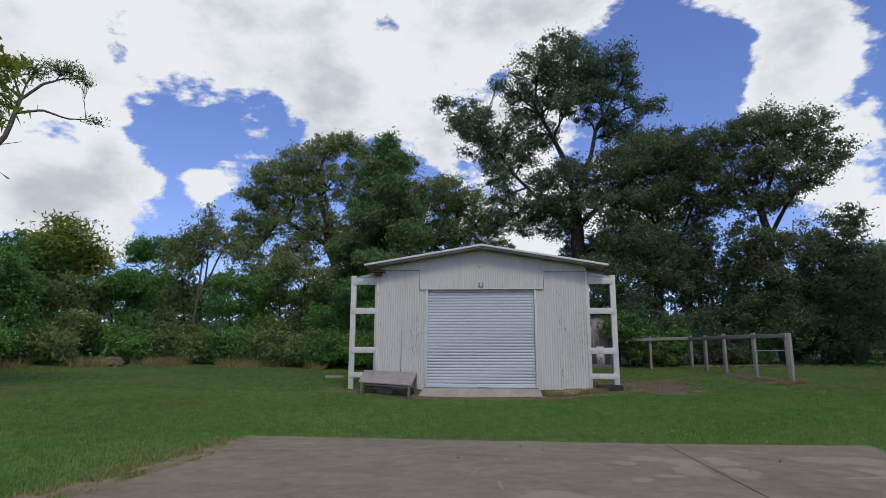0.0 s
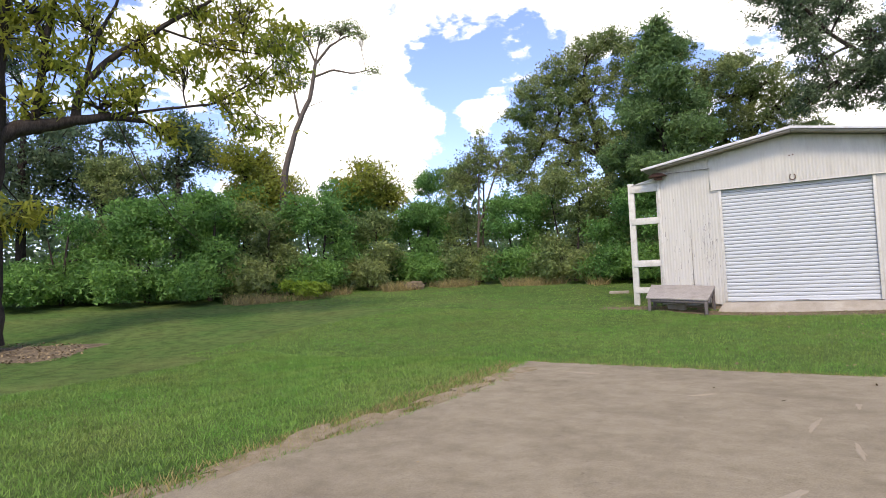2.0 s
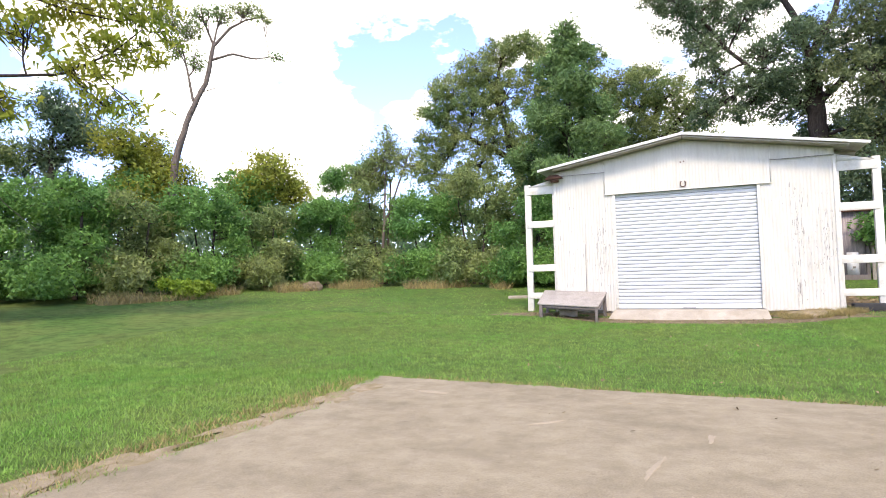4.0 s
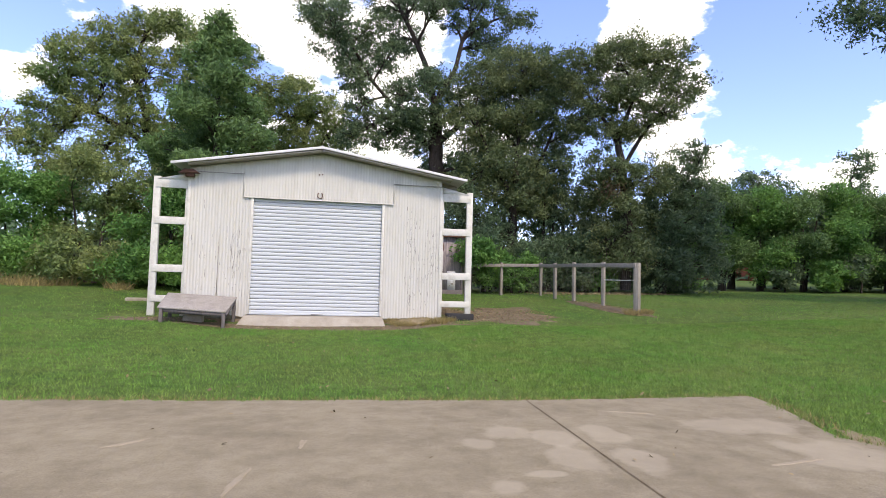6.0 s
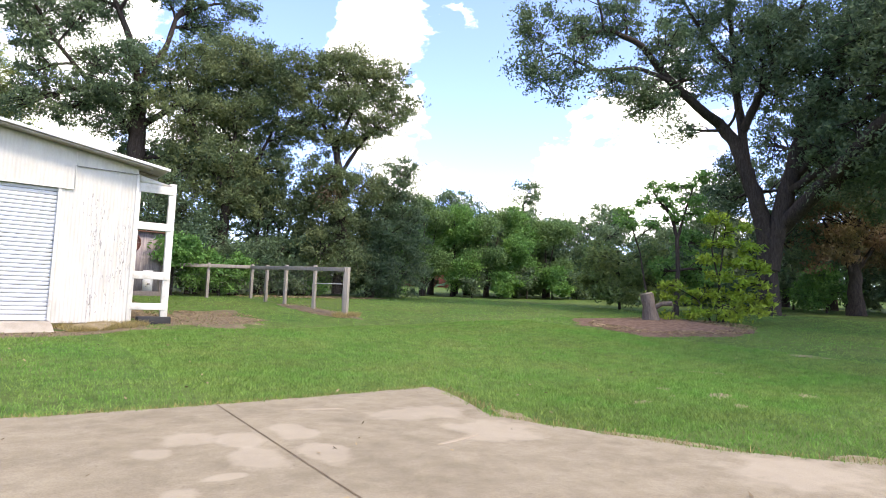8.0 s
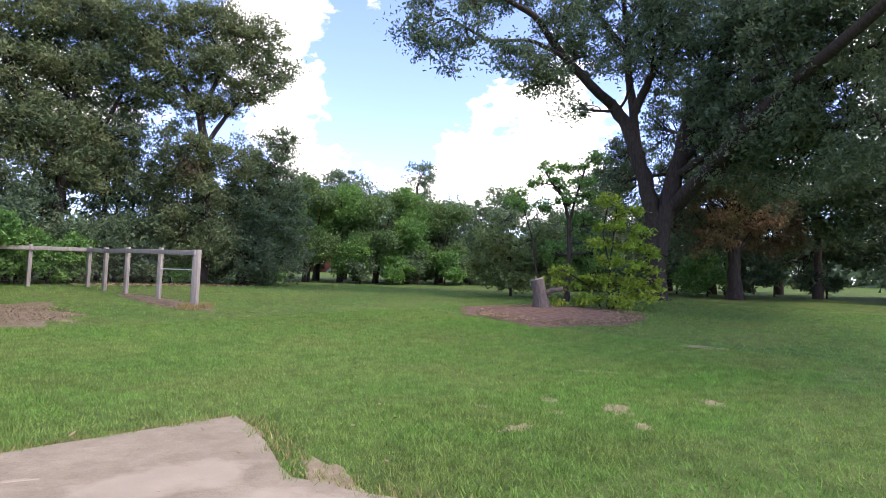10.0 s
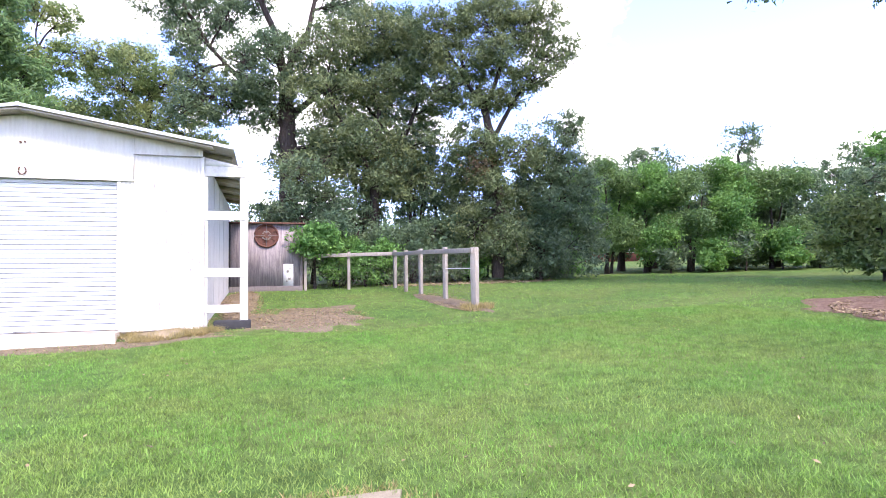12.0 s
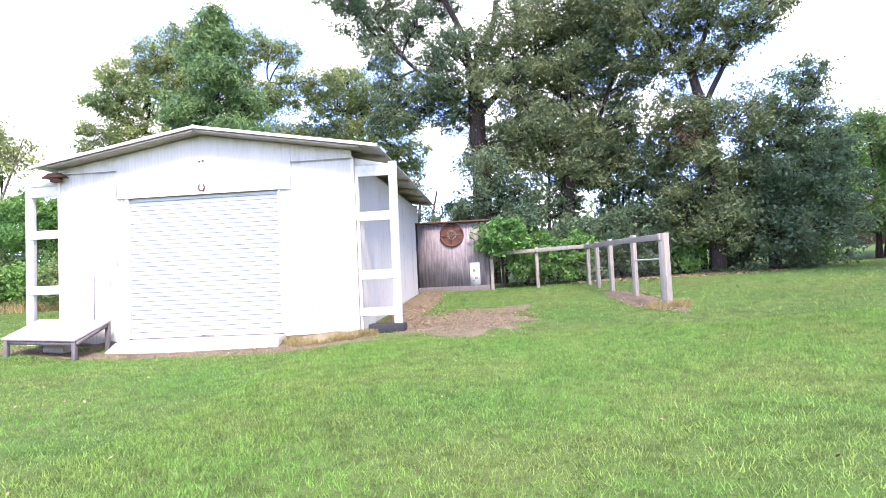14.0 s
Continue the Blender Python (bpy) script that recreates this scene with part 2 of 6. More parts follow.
M = {
    "lawn": material("lawn", (0.101, 0.192, 0.044), 0.95, second=(0.183, 0.229, 0.069), scale=0.5, detail=8, low=0.4, high=0.72, grain=0.5, grain_scale=38, bump=1.0, bump_scale=45, spec=0.1, stain=[(0.18, 0.3, 0.45, 0.7), (0.34, 4.5, 0.42, 0.62)]),
    "blade": material("blade", (0.151, 0.351, 0.065), 0.7, second=(0.264, 0.384, 0.104), scale=0.6, detail=6, translucent=0.25, island=0.32, spec=0.2, stain=[(0.18, 0.3, 0.45, 0.7), (0.28, 4.5, 0.42, 0.62)]),
    "slab": material("slab", (0.280, 0.236, 0.156), 0.9, second=(0.344, 0.295, 0.202), scale=5.0, detail=14, low=0.36, high=0.66, grain=0.3, grain_scale=110, bump=0.35, bump_scale=160, spec=0.2, stain=[(0.18, 0.9, 0.45, 0.65), (0.14, 3.1, 0.48, 0.68), (0.3, 22.0, 0.62, 0.72)]),
    "slot": material("slot", (0.26, 0.27, 0.28), 0.6, second=(0.18, 0.19, 0.19), scale=5),
    "slab_patch": material("slab_patch", (0.318, 0.264, 0.182), 0.92, second=(0.356, 0.300, 0.214), scale=5, grain=0.2, bump=0.2, spec=0.25),
    "dirt": material("dirt", (0.18, 0.138, 0.088), 0.98, second=(0.265, 0.212, 0.142), scale=6, grain=0.45, grain_scale=60, bump=0.8, bump_scale=90, spec=0.1, stain=(0.3, 1.6, 0.45, 0.7)),
    "sand": material("sand", (0.347, 0.280, 0.190), 0.98, second=(0.231, 0.190, 0.105), scale=7, grain=0.25, grain_scale=90, bump=0.6, bump_scale=90, spec=0.1),
    "mulch": material("mulch", (0.14, 0.085, 0.06), 0.98, second=(0.26, 0.18, 0.13), scale=9, grain=0.5, grain_scale=50, bump=1.0, bump_scale=60, spec=0.1),
    "chips": material("chips", (0.235, 0.175, 0.115), 0.95, second=(0.33, 0.27, 0.185), scale=5, island=0.5, spec=0.1),
    "straw": material("straw", (0.375, 0.300, 0.150), 0.9, second=(0.275, 0.250, 0.112), scale=3, translucent=0.2, island=0.4, spec=0.2),
    "sheet": material("sheet", (0.610, 0.590, 0.520), 0.6, second=(0.535, 0.505, 0.425), scale=2.2, detail=9, low=0.48, high=0.8, grain=0.10, grain_scale=40, stretch=(3, 3, 0.5), bump=0.06, bump_scale=60, random_shift=0.05, stain=(0.16, 1.4, 0.52, 0.8)),
    "shutter": material("shutter", (0.540, 0.570, 0.575), 0.5, second=(0.480, 0.510, 0.515), scale=3, detail=8, low=0.5, high=0.75, grain=0.05, stretch=(0.5, 1, 3), random_shift=0.05),
    "trim": material("trim", (0.662, 0.644, 0.570), 0.6, second=(0.515, 0.478, 0.396), scale=5, detail=9, low=0.5, high=0.75, grain=0.12, grain_scale=35, bump=0.1),
    "roof_sheet": material("roof_sheet", (0.55, 0.55, 0.53), 0.5, 0.3, second=(0.40, 0.38, 0.34), scale=2, detail=9, low=0.5, high=0.75, grain=0.15, bump=0.1),
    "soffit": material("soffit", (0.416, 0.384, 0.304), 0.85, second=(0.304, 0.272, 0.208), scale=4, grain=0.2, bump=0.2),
    "rust": material("rust", (0.16, 0.07, 0.04), 0.9, second=(0.10, 0.05, 0.035), scale=9, grain=0.3, bump=0.4),
    "peel": material("peel", (0.270, 0.255, 0.225), 0.8, second=(0.380, 0.355, 0.310), scale=9, grain=0.3),
    "dark": material("dark", (0.02, 0.02, 0.02), 0.8, second=(0.035, 0.03, 0.028), scale=4),
    "concrete": material("concrete", (0.42, 0.38, 0.31), 0.92, second=(0.30, 0.26, 0.20), scale=2.5, detail=9, grain=0.18, grain_scale=45, bump=0.3),
    "granite": material("granite", (0.324, 0.290, 0.250), 0.65, second=(0.444, 0.408, 0.360), scale=30, detail=10, grain=0.4, grain_scale=150, bump=0.15, stain=(0.25, 4.0, 0.45, 0.7)),
    "old_wood": material("old_wood", (0.15, 0.13, 0.125), 0.9, second=(0.24, 0.21, 0.19), scale=3, detail=8, grain=0.35, grain_scale=24, stretch=(14, 14, 0.8), bump=0.5, bump_scale=18, random_shift=0.15),
    "plywood": material("plywood", (0.221, 0.189, 0.195), 0.9, second=(0.403, 0.351, 0.338), scale=2.4, detail=9, low=0.4, high=0.62, grain=0.35, grain_scale=26, stretch=(7, 7, 0.6), bump=0.3, bump_scale=20),
    "fence_wood": material("fence_wood", (0.300, 0.265, 0.215), 0.92, second=(0.420, 0.380, 0.320), scale=3, detail=8, grain=0.3, grain_scale=24, stretch=(9, 9, 1), bump=0.4, bump_scale=20, random_shift=0.2),
    "wire": material("wire", (0.20, 0.20, 0.20), 0.5, 0.8, second=(0.14, 0.10, 0.08), scale=20),
    "white": material("white", (0.74, 0.74, 0.72), 0.6, second=(0.62, 0.61, 0.58), scale=6, grain=0.1),
    "bark": material("bark", (0.049, 0.039, 0.032), 0.95, second=(0.092, 0.076, 0.063), scale=5, detail=9, grain=0.5, grain_scale=22, stretch=(3, 3, 0.7), bump=1.0, bump_scale=16, spec=0.1),
    "bark_pale": material("bark_pale", (0.13, 0.105, 0.085), 0.95, second=(0.21, 0.175, 0.145), scale=6, detail=9, grain=0.45, grain_scale=22, stretch=(3, 3, 0.7), bump=0.8, bump_scale=16, spec=0.1),
    "oak_leaf": leaf_material("oak_leaf", (0.089, 0.158, 0.095), (0.154, 0.217, 0.119)),
    "oak_leaf_warm": leaf_material("oak_leaf_warm", (0.119, 0.179, 0.090), (0.189, 0.234, 0.111)),
    "pecan_leaf": material("pecan_leaf", (0.396, 0.391, 0.066), 0.6, second=(0.242, 0.322, 0.055), scale=0.8, detail=3.0, translucent=0.55, island=0.35, spec=0.2),
    "pine_leaf": leaf_material("pine_leaf", (0.111, 0.212, 0.085), (0.170, 0.281, 0.102)),
    "hedge_leaf": leaf_material("hedge_leaf", (0.097, 0.243, 0.074), (0.206, 0.396, 0.105)),
    "scrub_leaf": leaf_material("scrub_leaf", (0.144, 0.235, 0.090), (0.291, 0.345, 0.135)),
    "yellow_leaf": leaf_material("yellow_leaf", (0.324, 0.320, 0.046), (0.213, 0.281, 0.057)),
    "fresh_leaf": leaf_material("fresh_leaf", (0.207, 0.352, 0.044), (0.332, 0.435, 0.062)),
    "brown_leaf": leaf_material("brown_leaf", (0.263, 0.170, 0.114), (0.186, 0.170, 0.088)),
    "brick": material("brick", (0.28, 0.09, 0.06), 0.9, second=(0.21, 0.07, 0.05), scale=3, grain=0.3),
    "shingle": material("shingle", (0.16, 0.14, 0.13), 0.9, second=(0.22, 0.2, 0.18), scale=3, grain=0.3),
    "glass_dark": material("glass_dark", (0.03, 0.035, 0.04), 0.1, second=(0.05, 0.055, 0.06), scale=2),
    "tyre": material("tyre", (0.02, 0.02, 0.02), 0.85, second=(0.03, 0.03, 0.03), scale=9),
    "far_leaf": leaf_material("far_leaf", (0.097, 0.176, 0.103), (0.164, 0.240, 0.124)),
    "paint_red": material("paint_red", (0.144, 0.054, 0.032), 0.8, second=(0.094, 0.036, 0.025), scale=7, grain=0.3, bump=0.2),
}


# ---- mesh helpers ----
rng = np.random.default_rng(7)


class Buf:
    """Collects quads and triangles for one mesh."""

    def __init__(self):
        self.v, self.f, self.n = [], [], 0

    def add(self, verts, faces):
        verts, faces = np.asarray(verts, float), np.asarray(faces, int)
        self.v.append(verts)
        self.f.append(faces + self.n)
        self.n += len(verts)
        return self

    def box(self, lo, hi, m=None):
        (a, b, c), (d, e, f) = lo, hi
        v = np.array([(a, b, c), (d, b, c), (d, e, c), (a, e, c), (a, b, f), (d, b, f), (d, e, f), (a, e, f)], float)
        if m is not None:
            v = np.array([m @ Vector(p) for p in v])
        return self.add(v, [(0, 3, 2, 1), (4, 5, 6, 7), (0, 1, 5, 4), (1, 2, 6, 5), (2, 3, 7, 6), (3, 0, 4, 7)])

    def tube(self, points, radii, sides=8, caps=True, wobble=0.0):
        p = np.asarray(points, float)
        r = np.broadcast_to(np.asarray(radii, float), len(p))
        way = np.gradient(p, axis=0)
        way /= np.linalg.norm(way, axis=1, keepdims=True) + 1e-9
        ref = np.array((0.0, 0.0, 1.0)) if abs(way[:, 2]).mean() < 0.8 else np.array((1.0, 0.0, 0.0))
        side = np.cross(way, ref)
        side /= np.linalg.norm(side, axis=1, keepdims=True) + 1e-9
        up = np.cross(side, way)
        a = np.linspace(0, 2 * np.pi, sides, endpoint=False)
        rr = r[:, None] * (1 + wobble * rng.normal(size=(len(p), sides)))
        ring = p[:, None] + rr[..., None] * (np.cos(a)[None, :, None] * side[:, None] + np.sin(a)[None, :, None] * up[:, None])
        faces = []
        for i in range(len(p) - 1):
            for k in range(sides):
                q = (k + 1) % sides
                faces.append((i * sides + k, i * sides + q, (i + 1) * sides + q, (i + 1) * sides + k))
        self.add(ring.reshape(-1, 3), faces)
        if caps:
            for i in (0, len(p) - 1):
                base = ring[i]
                mid = base.mean(0)
                self.add(np.vstack([base, mid]), [(k, (k + 1) % sides, sides, sides) if i else ((k + 1) % sides, k, sides, sides) for k in range(sides)])
        return self

    def mesh(self, name, smooth=False):
        me = bpy.data.meshes.new(name)
        v = np.vstack(self.v)
        quads = [f for f in self.f if f.shape[1] == 4]
        tris = [f for f in self.f if f.shape[1] == 3]
        loops, starts, at = [], [], 0
        if quads:
            q = np.vstack(quads)
            degenerate = q[:, 2] == q[:, 3]
            if degenerate.any():
                tris.append(q[degenerate][:, :3])
                q = q[~degenerate]
            loops.append(q.ravel())
            starts.append(np.arange(len(q)) * 4)
            at = len(q) * 4
        if tris:
            q = np.vstack(tris)
            loops.append(q.ravel())
            starts.append(at + np.arange(len(q)) * 3)
        loops, starts = np.concatenate(loops).astype(np.int32), np.concatenate(starts).astype(np.int32)
        me.vertices.add(len(v))
        me.vertices.foreach_set("co", v.astype(np.float32).ravel())
        me.loops.add(len(loops))
        me.loops.foreach_set("vertex_index", loops)
        me.polygons.add(len(starts))
        me.polygons.foreach_set("loop_start", starts)
        if smooth:
            me.polygons.foreach_set("use_smooth", np.ones(len(starts), bool))
        me.update(calc_edges=True)
        return me


def part(name, shape, mat, parent=None, label="", smooth=False, bevel=0.0, place=None):
    """One mesh object from a Buf, a bmesh or a mesh, under a thing or a part."""
    if isinstance(shape, Buf):
        me = shape.mesh(name, smooth)
    elif isinstance(shape, bmesh.types.BMesh):
        me = bpy.data.meshes.new(name)
        shape.to_mesh(me)
        shape.free()
    else:
        me = shape
    if mat is not None and not me.materials:
        me.materials.append(M[mat])
    ob = new(name, me)
    if parent is not None:
        ob.parent = parent
    if place is not None:
        ob.matrix_local = place
    if bevel:
        mod = ob.modifiers.new("bevel", "BEVEL")
        mod.width, mod.segments, mod.limit_method = bevel, 2, "ANGLE"
    if label:
        ob["label"] = label
    return ob


def thing(name, label, category, group="", at=(0, 0, 0), turn=0.0, kind=""):
    ob = new(name)
    ob.matrix_world = pose(*at, 0, 0, turn)
    return tagged(ob, label, category, group, kind)


def smoothstep(a, b, x):
    x = np.clip((np.asarray(x, float) - a) / (b - a), 0, 1)
    return x * x * (3 - 2 * x)


def wave(x, y, s):
    return np.sin(x * 1.3 / s + 1.1) * np.cos(y * 1.1 / s - 0.7) + 0.5 * np.sin(x * 2.9 / s - y * 2.3 / s)


def height(x, y):
    """The lie of the land: level by the slab, rising gently away from it."""
    x, y = np.asarray(x, float), np.asarray(y, float)
    d = np.hypot(x - 1, np.maximum(y, 0))
    rise = 0.066 * np.maximum(0, np.minimum(d, 26) - 12.3) + 0.038 * np.maximum(0, np.minimum(d, 70) - 26)
    rise = np.where(np.abs(d - 12.3) < 2, 0.066 * (d - 10.3) ** 2 / 8, rise)
    dip = -0.12 * smoothstep(-2.6, -6, x) * smoothstep(11, 6, y)
    dip = dip - 0.09 * smoothstep(3.0, 1.9, np.abs(x - 1.1)) * smoothstep(13.2, 15.0, y) * smoothstep(16.3, 15.6, y)
    return rise + dip - 0.015 + 0.012 * wave(x, y, 1.7) * smoothstep(0.3, 3, np.maximum(np.maximum(-2.3 - x, y - 7.6), x - 6.2))


def on_ground(x, y, dz=0.0):
    return (x, y, float(height(x, y)) + dz)


# ---- ground ----
SLAB = [(-2.08, -9.0), (-2.12, 2.3), (-1.98, 4.0), (-1.84, 5.9), (-2.1, 7.0), (-2.16, 7.62), (0.36, 7.46), (1.95, 7.40), (3.4, 7.33), (5.98, 7.45), (5.72, 6.6), (5.42, 5.75), (5.75, 4.75),
        (6.1, 4.0), (6.75, 3.2), (7.4, 2.2), (7.9, -9.0)]


def in_polygon(poly, x, y):
    inside = np.zeros(np.shape(x), bool)
    for (x0, y0), (x1, y1) in zip(poly, poly[1:] + poly[:1]):
        cross = ((y0 > y) != (y1 > y)) & (x < (x1 - x0) * (y - y0) / (y1 - y0 + 1e-12) + x0)
        inside ^= cross
    return inside


def grid(xs, ys, z=None, lift=0.0):
    gx, gy = np.meshgrid(xs, ys)
    gz = height(gx, gy) if z is None else z(gx, gy)
    v = np.stack([gx, gy, gz + lift], -1).reshape(-1, 3)
    nx = len(xs)
    i = np.arange(len(ys) - 1)[:, None] * nx + np.arange(nx - 1)
    return v, np.stack([i, i + 1, i + nx + 1, i + nx], -1).reshape(-1, 4)


def spread(lo, near_lo, near_hi, hi, step, growth=1.25):
    xs = list(np.arange(near_lo, near_hi + step, step))
    s, x = step, near_lo
    while x > lo:
        s *= growth
        x -= s
        xs.insert(0, x)
    s, x = step, xs[-1]
    while x < hi:
        s *= growth
        x += s
        xs.append(x)
    return np.array(xs)


ground = part("ground", Buf().add(*grid(spread(-1500, -30, 40, 1500, 0.5), spread(-1500, -10, 40, 1500, 0.5))), "lawn", smooth=True)
tagged(ground, "mown green lawn rising gently towards the trees", "lawn", kind="structure")

# concrete slab with a worn, crumbling rim
bm = bmesh.new()
rim = []
for (x0, y0), (x1, y1) in zip(SLAB, SLAB[1:] + SLAB[:1]):
    steps = max(1, int(math.hypot(x1 - x0, y1 - y0) / 0.12)) if max(y0, y1) > -8 else 1
    for k in range(steps):
        u = k / steps
        x, y = x0 + (x1 - x0) * u, y0 + (y1 - y0) * u
        rim.append((x + 0.035 * noise.noise((x * 2.5, y * 2.5, 1)), y + 0.035 * noise.noise((x * 2.5, y * 2.5, 9))))
top = [bm.verts.new((x, y, 0.012)) for x, y in rim]
low = [bm.verts.new((x, y, -0.12)) for x, y in rim]
bm.faces.new(top)
for k in range(len(top)):
    bm.faces.new((low[k], low[(k + 1) % len(low)], top[(k + 1) % len(top)], top[k]))
bmesh.ops.recalc_face_normals(bm, faces=bm.faces[:])
slab = tagged(part("pavement", bm, "slab"), "stained brown-grey concrete slab with worn edges", "concrete slab", kind="structure")


def ragged(cx, cy, rx, ry, turn=0.0, n=26, rough=0.25, seed=0):
    """The outline of a patch."""
    pts = []
    for k in range(n):
        a = 2 * math.pi * k / n
        r = 1 + rough * noise.noise((math.cos(a) * 1.7 + seed, math.sin(a) * 1.7, seed * 0.7)) + rough * 0.6 * noise.noise((math.cos(a) * 4 + seed, math.sin(a) * 4, 3 + seed))
        x, y = rx * r * math.cos(a), ry * r * math.sin(a)
        c, s = math.cos(radians(turn)), math.sin(radians(turn))
        pts.append((cx + x * c - y * s, cy + x * s + y * c))
    return pts


def patch(name, outline, mat, label, category, lift=0.004, flat=None, mound=0.0, parent=None):
    """A thin sheet on the ground inside an outline; it may bulge in the middle."""
    pts = np.array(outline)
    mid = pts.mean(0)
    v, rings = [], 6
    for r in range(rings + 1):
        u = 1 - r / rings
        for p in pts:
            q = mid + (p - mid) * u
            z = (flat if flat is not None else float(height(q[0], q[1]))) + lift + mound * (1 - u * u) + (0.25 * mound * noise.noise((q[0] * 6, q[1] * 6, 2)) if r else -0.015)
            v.append((q[0], q[1], z))
    n = len(pts)
    f = [(r * n + k, r * n + (k + 1) % n, (r + 1) * n + (k + 1) % n, (r + 1) * n + k) for r in range(rings) for k in range(n)]
    ob = part(name, Buf().add(v, f), mat, parent, smooth=True)
    return tagged(ob, label, category, kind="structure") if parent is None else ob


# joint, patches of newer cement
part("joint", Buf().add([(3.396, 7.33, 0.0145), (3.411, 7.33, 0.0145), (3.312, 5.08, 0.0145), (3.297, 5.08, 0.0145), (3.207, 2.4, 0.0145), (3.192, 2.4, 0.0145), (3.1, -6.0, 0.0145), (3.08, -6.0, 0.0145)],
                           [(0, 3, 2, 1), (3, 5, 4, 2), (5, 7, 6, 4)]), "dirt", slab, "dark control joint")
# pale blotches of thin cement, worn soft at their edges
BLOTCHES = [(1.68, 4.1, 0.32, 0.28), (2.55, 5.82, 0.11, 0.12), (2.85, 6.1, 0.20, 0.18), (2.5, 4.9, 0.11, 0.12), (3.10, 5.4, 0.17, 0.27), (3.16, 5.95, 0.15, 0.24), (2.79, 5.12, 0.11, 0.06), (3.52, 5.35, 0.15, 0.32), (3.58, 6.0, 0.15, 0.30),
            (4.9, 6.2, 0.5, 0.28), (5.0, 5.3, 0.36, 0.4), (6.0, 3.4, 0.5, 0.4)]
nodes, links = M["slab"].node_tree.nodes, M["slab"].node_tree.links
paint = nodes["Principled BSDF"].inputs["Base Color"]
at_slab = nodes.new("ShaderNodeTexCoord").outputs["Object"]
fray = nodes.new("ShaderNodeTexNoise")
fray.inputs["Scale"].default_value, fray.inputs["Detail"].default_value = 4.0, 6.0
links.new(at_slab, fray.inputs["Vector"])
for x, y, rx, ry in BLOTCHES:
    away = nodes.new("ShaderNodeVectorMath")
    away.operation = "SUBTRACT"
    away.inputs[1].default_value = (x, y, 0.012)
    links.new(at_slab, away.inputs[0])
    unit = nodes.new("ShaderNodeVectorMath")
    unit.operation = "MULTIPLY"
    unit.inputs[1].default_value = (1 / rx, 1 / ry, 0)
    links.new(away.outputs[0], unit.inputs[0])
    far_off = nodes.new("ShaderNodeVectorMath")
    far_off.operation = "LENGTH"
    links.new(unit.outputs[0], far_off.inputs[0])
    worn = nodes.new("ShaderNodeMath")
    worn.operation = "MULTIPLY_ADD"
    worn.inputs[1].default_value = 1.6
    links.new(fray.outputs["Fac"], worn.inputs[0])
    links.new(far_off.outputs["Value"], worn.inputs[2])
    edge = nodes.new("ShaderNodeMapRange")
    edge.inputs["From Min"].default_value, edge.inputs["From Max"].default_value = 1.60, 1.95
    edge.inputs["To Min"].default_value, edge.inputs["To Max"].default_value = 0.5, 0.0
    links.new(worn.outputs[0], edge.inputs["Value"])
    lighter = nodes.new("ShaderNodeMix")
    lighter.data_type = "RGBA"
    links.new(edge.outputs["Result"], lighter.inputs["Factor"])
    links.new(paint.links[0].from_socket, lighter.inputs["A"])
    lighter.inputs["B"].default_value = (0.395, 0.340, 0.248, 1)
    links.new(lighter.outputs["Result"], paint)
# pale scrapes on the slab
for k, (x, y, length, turn) in enumerate([(1.05, 5.2, 0.5, 80), (1.25, 4.6, 0.35, 95), (0.9, 3.6, 0.3, 60), (4.2, 6.7, 0.5, -20), (0.2, 6.0, 0.35, 40), (-1.2, 6.9, 0.4, -10), (4.6, 5.2, 0.6, 12), (1.35, 5.9, 0.25, 85)]):
    patch("scrape", ragged(x, y, length / 2, 0.018 + 0.008 * (k % 3), turn, 16, 0.9, seed=k + 90), "slab_patch", "", "", 0.0165, 0.0, parent=slab)
# bare earth along the slab's rim and round the shed
for k, (x, y, rx, ry, turn) in enumerate([(-2.0, 5.5, 0.16, 0.5, 0), (-2.14, 3.3, 0.2, 0.6, 0), (-2.06, 4.3, 0.14, 0.4, 0), (-1.95, 6.4, 0.14, 0.35, 10), (-1.9, 6.9, 0.12, 0.25, 0)]):
    patch("bare_soil", ragged(x, y, rx, ry, turn, 40, seed=k + 120, rough=1.1), "sand", "pale sandy soil spilling over the slab's edge", "soil", 0.018, 0.0)
for k, (x, y, rx, ry, turn) in enumerate([(-2.2, 3.4, 0.2, 1.1, 0), (-2.02, 5.6, 0.16, 0.7, 0), (-2.3, 1.6, 0.26, 0.9, 0), (5.62, 5.6, 0.13, 0.42, -18), (6.1, 4.4, 0.1, 0.5, 26), (5.8, 6.9, 0.08, 0.35, -20),
                                          (7.0, 3.2, 0.14, 0.5, 40)]):
    patch("bare_soil", ragged(x, y, rx, ry, turn, seed=k + 20, rough=0.6), "sand", "pale bare soil along the edge of the slab", "soil", 0.012)
for k, (x, y, rx, ry) in enumerate([(7.6, 5.7, 0.2, 0.1), (8.46, 5.84, 0.11, 0.06), (9.06, 5.53, 0.3, 0.13), (8.5, 5.0, 0.13, 0.09), (8.95, 6.25, 0.16, 0.09), (10.3, 5.0, 0.3, 0.12), (14.9, 6.8, 0.5, 0.2), (8.1, 6.5, 0.12, 0.06), (11.2, 6.9, 0.3, 0.1)]):
    patch("bare_soil", ragged(x, y, rx, ry, 15 * k, seed=k + 40, rough=0.8), "sand", "pale sandy bare patch in the lawn", "soil", 0.005)
patch("bare_soil", ragged(1.1, 15.55, 3.9, 0.55, 0, 60, seed=61, rough=0.5), "dirt", "brown bare soil in front of the shed", "soil", 0.014)
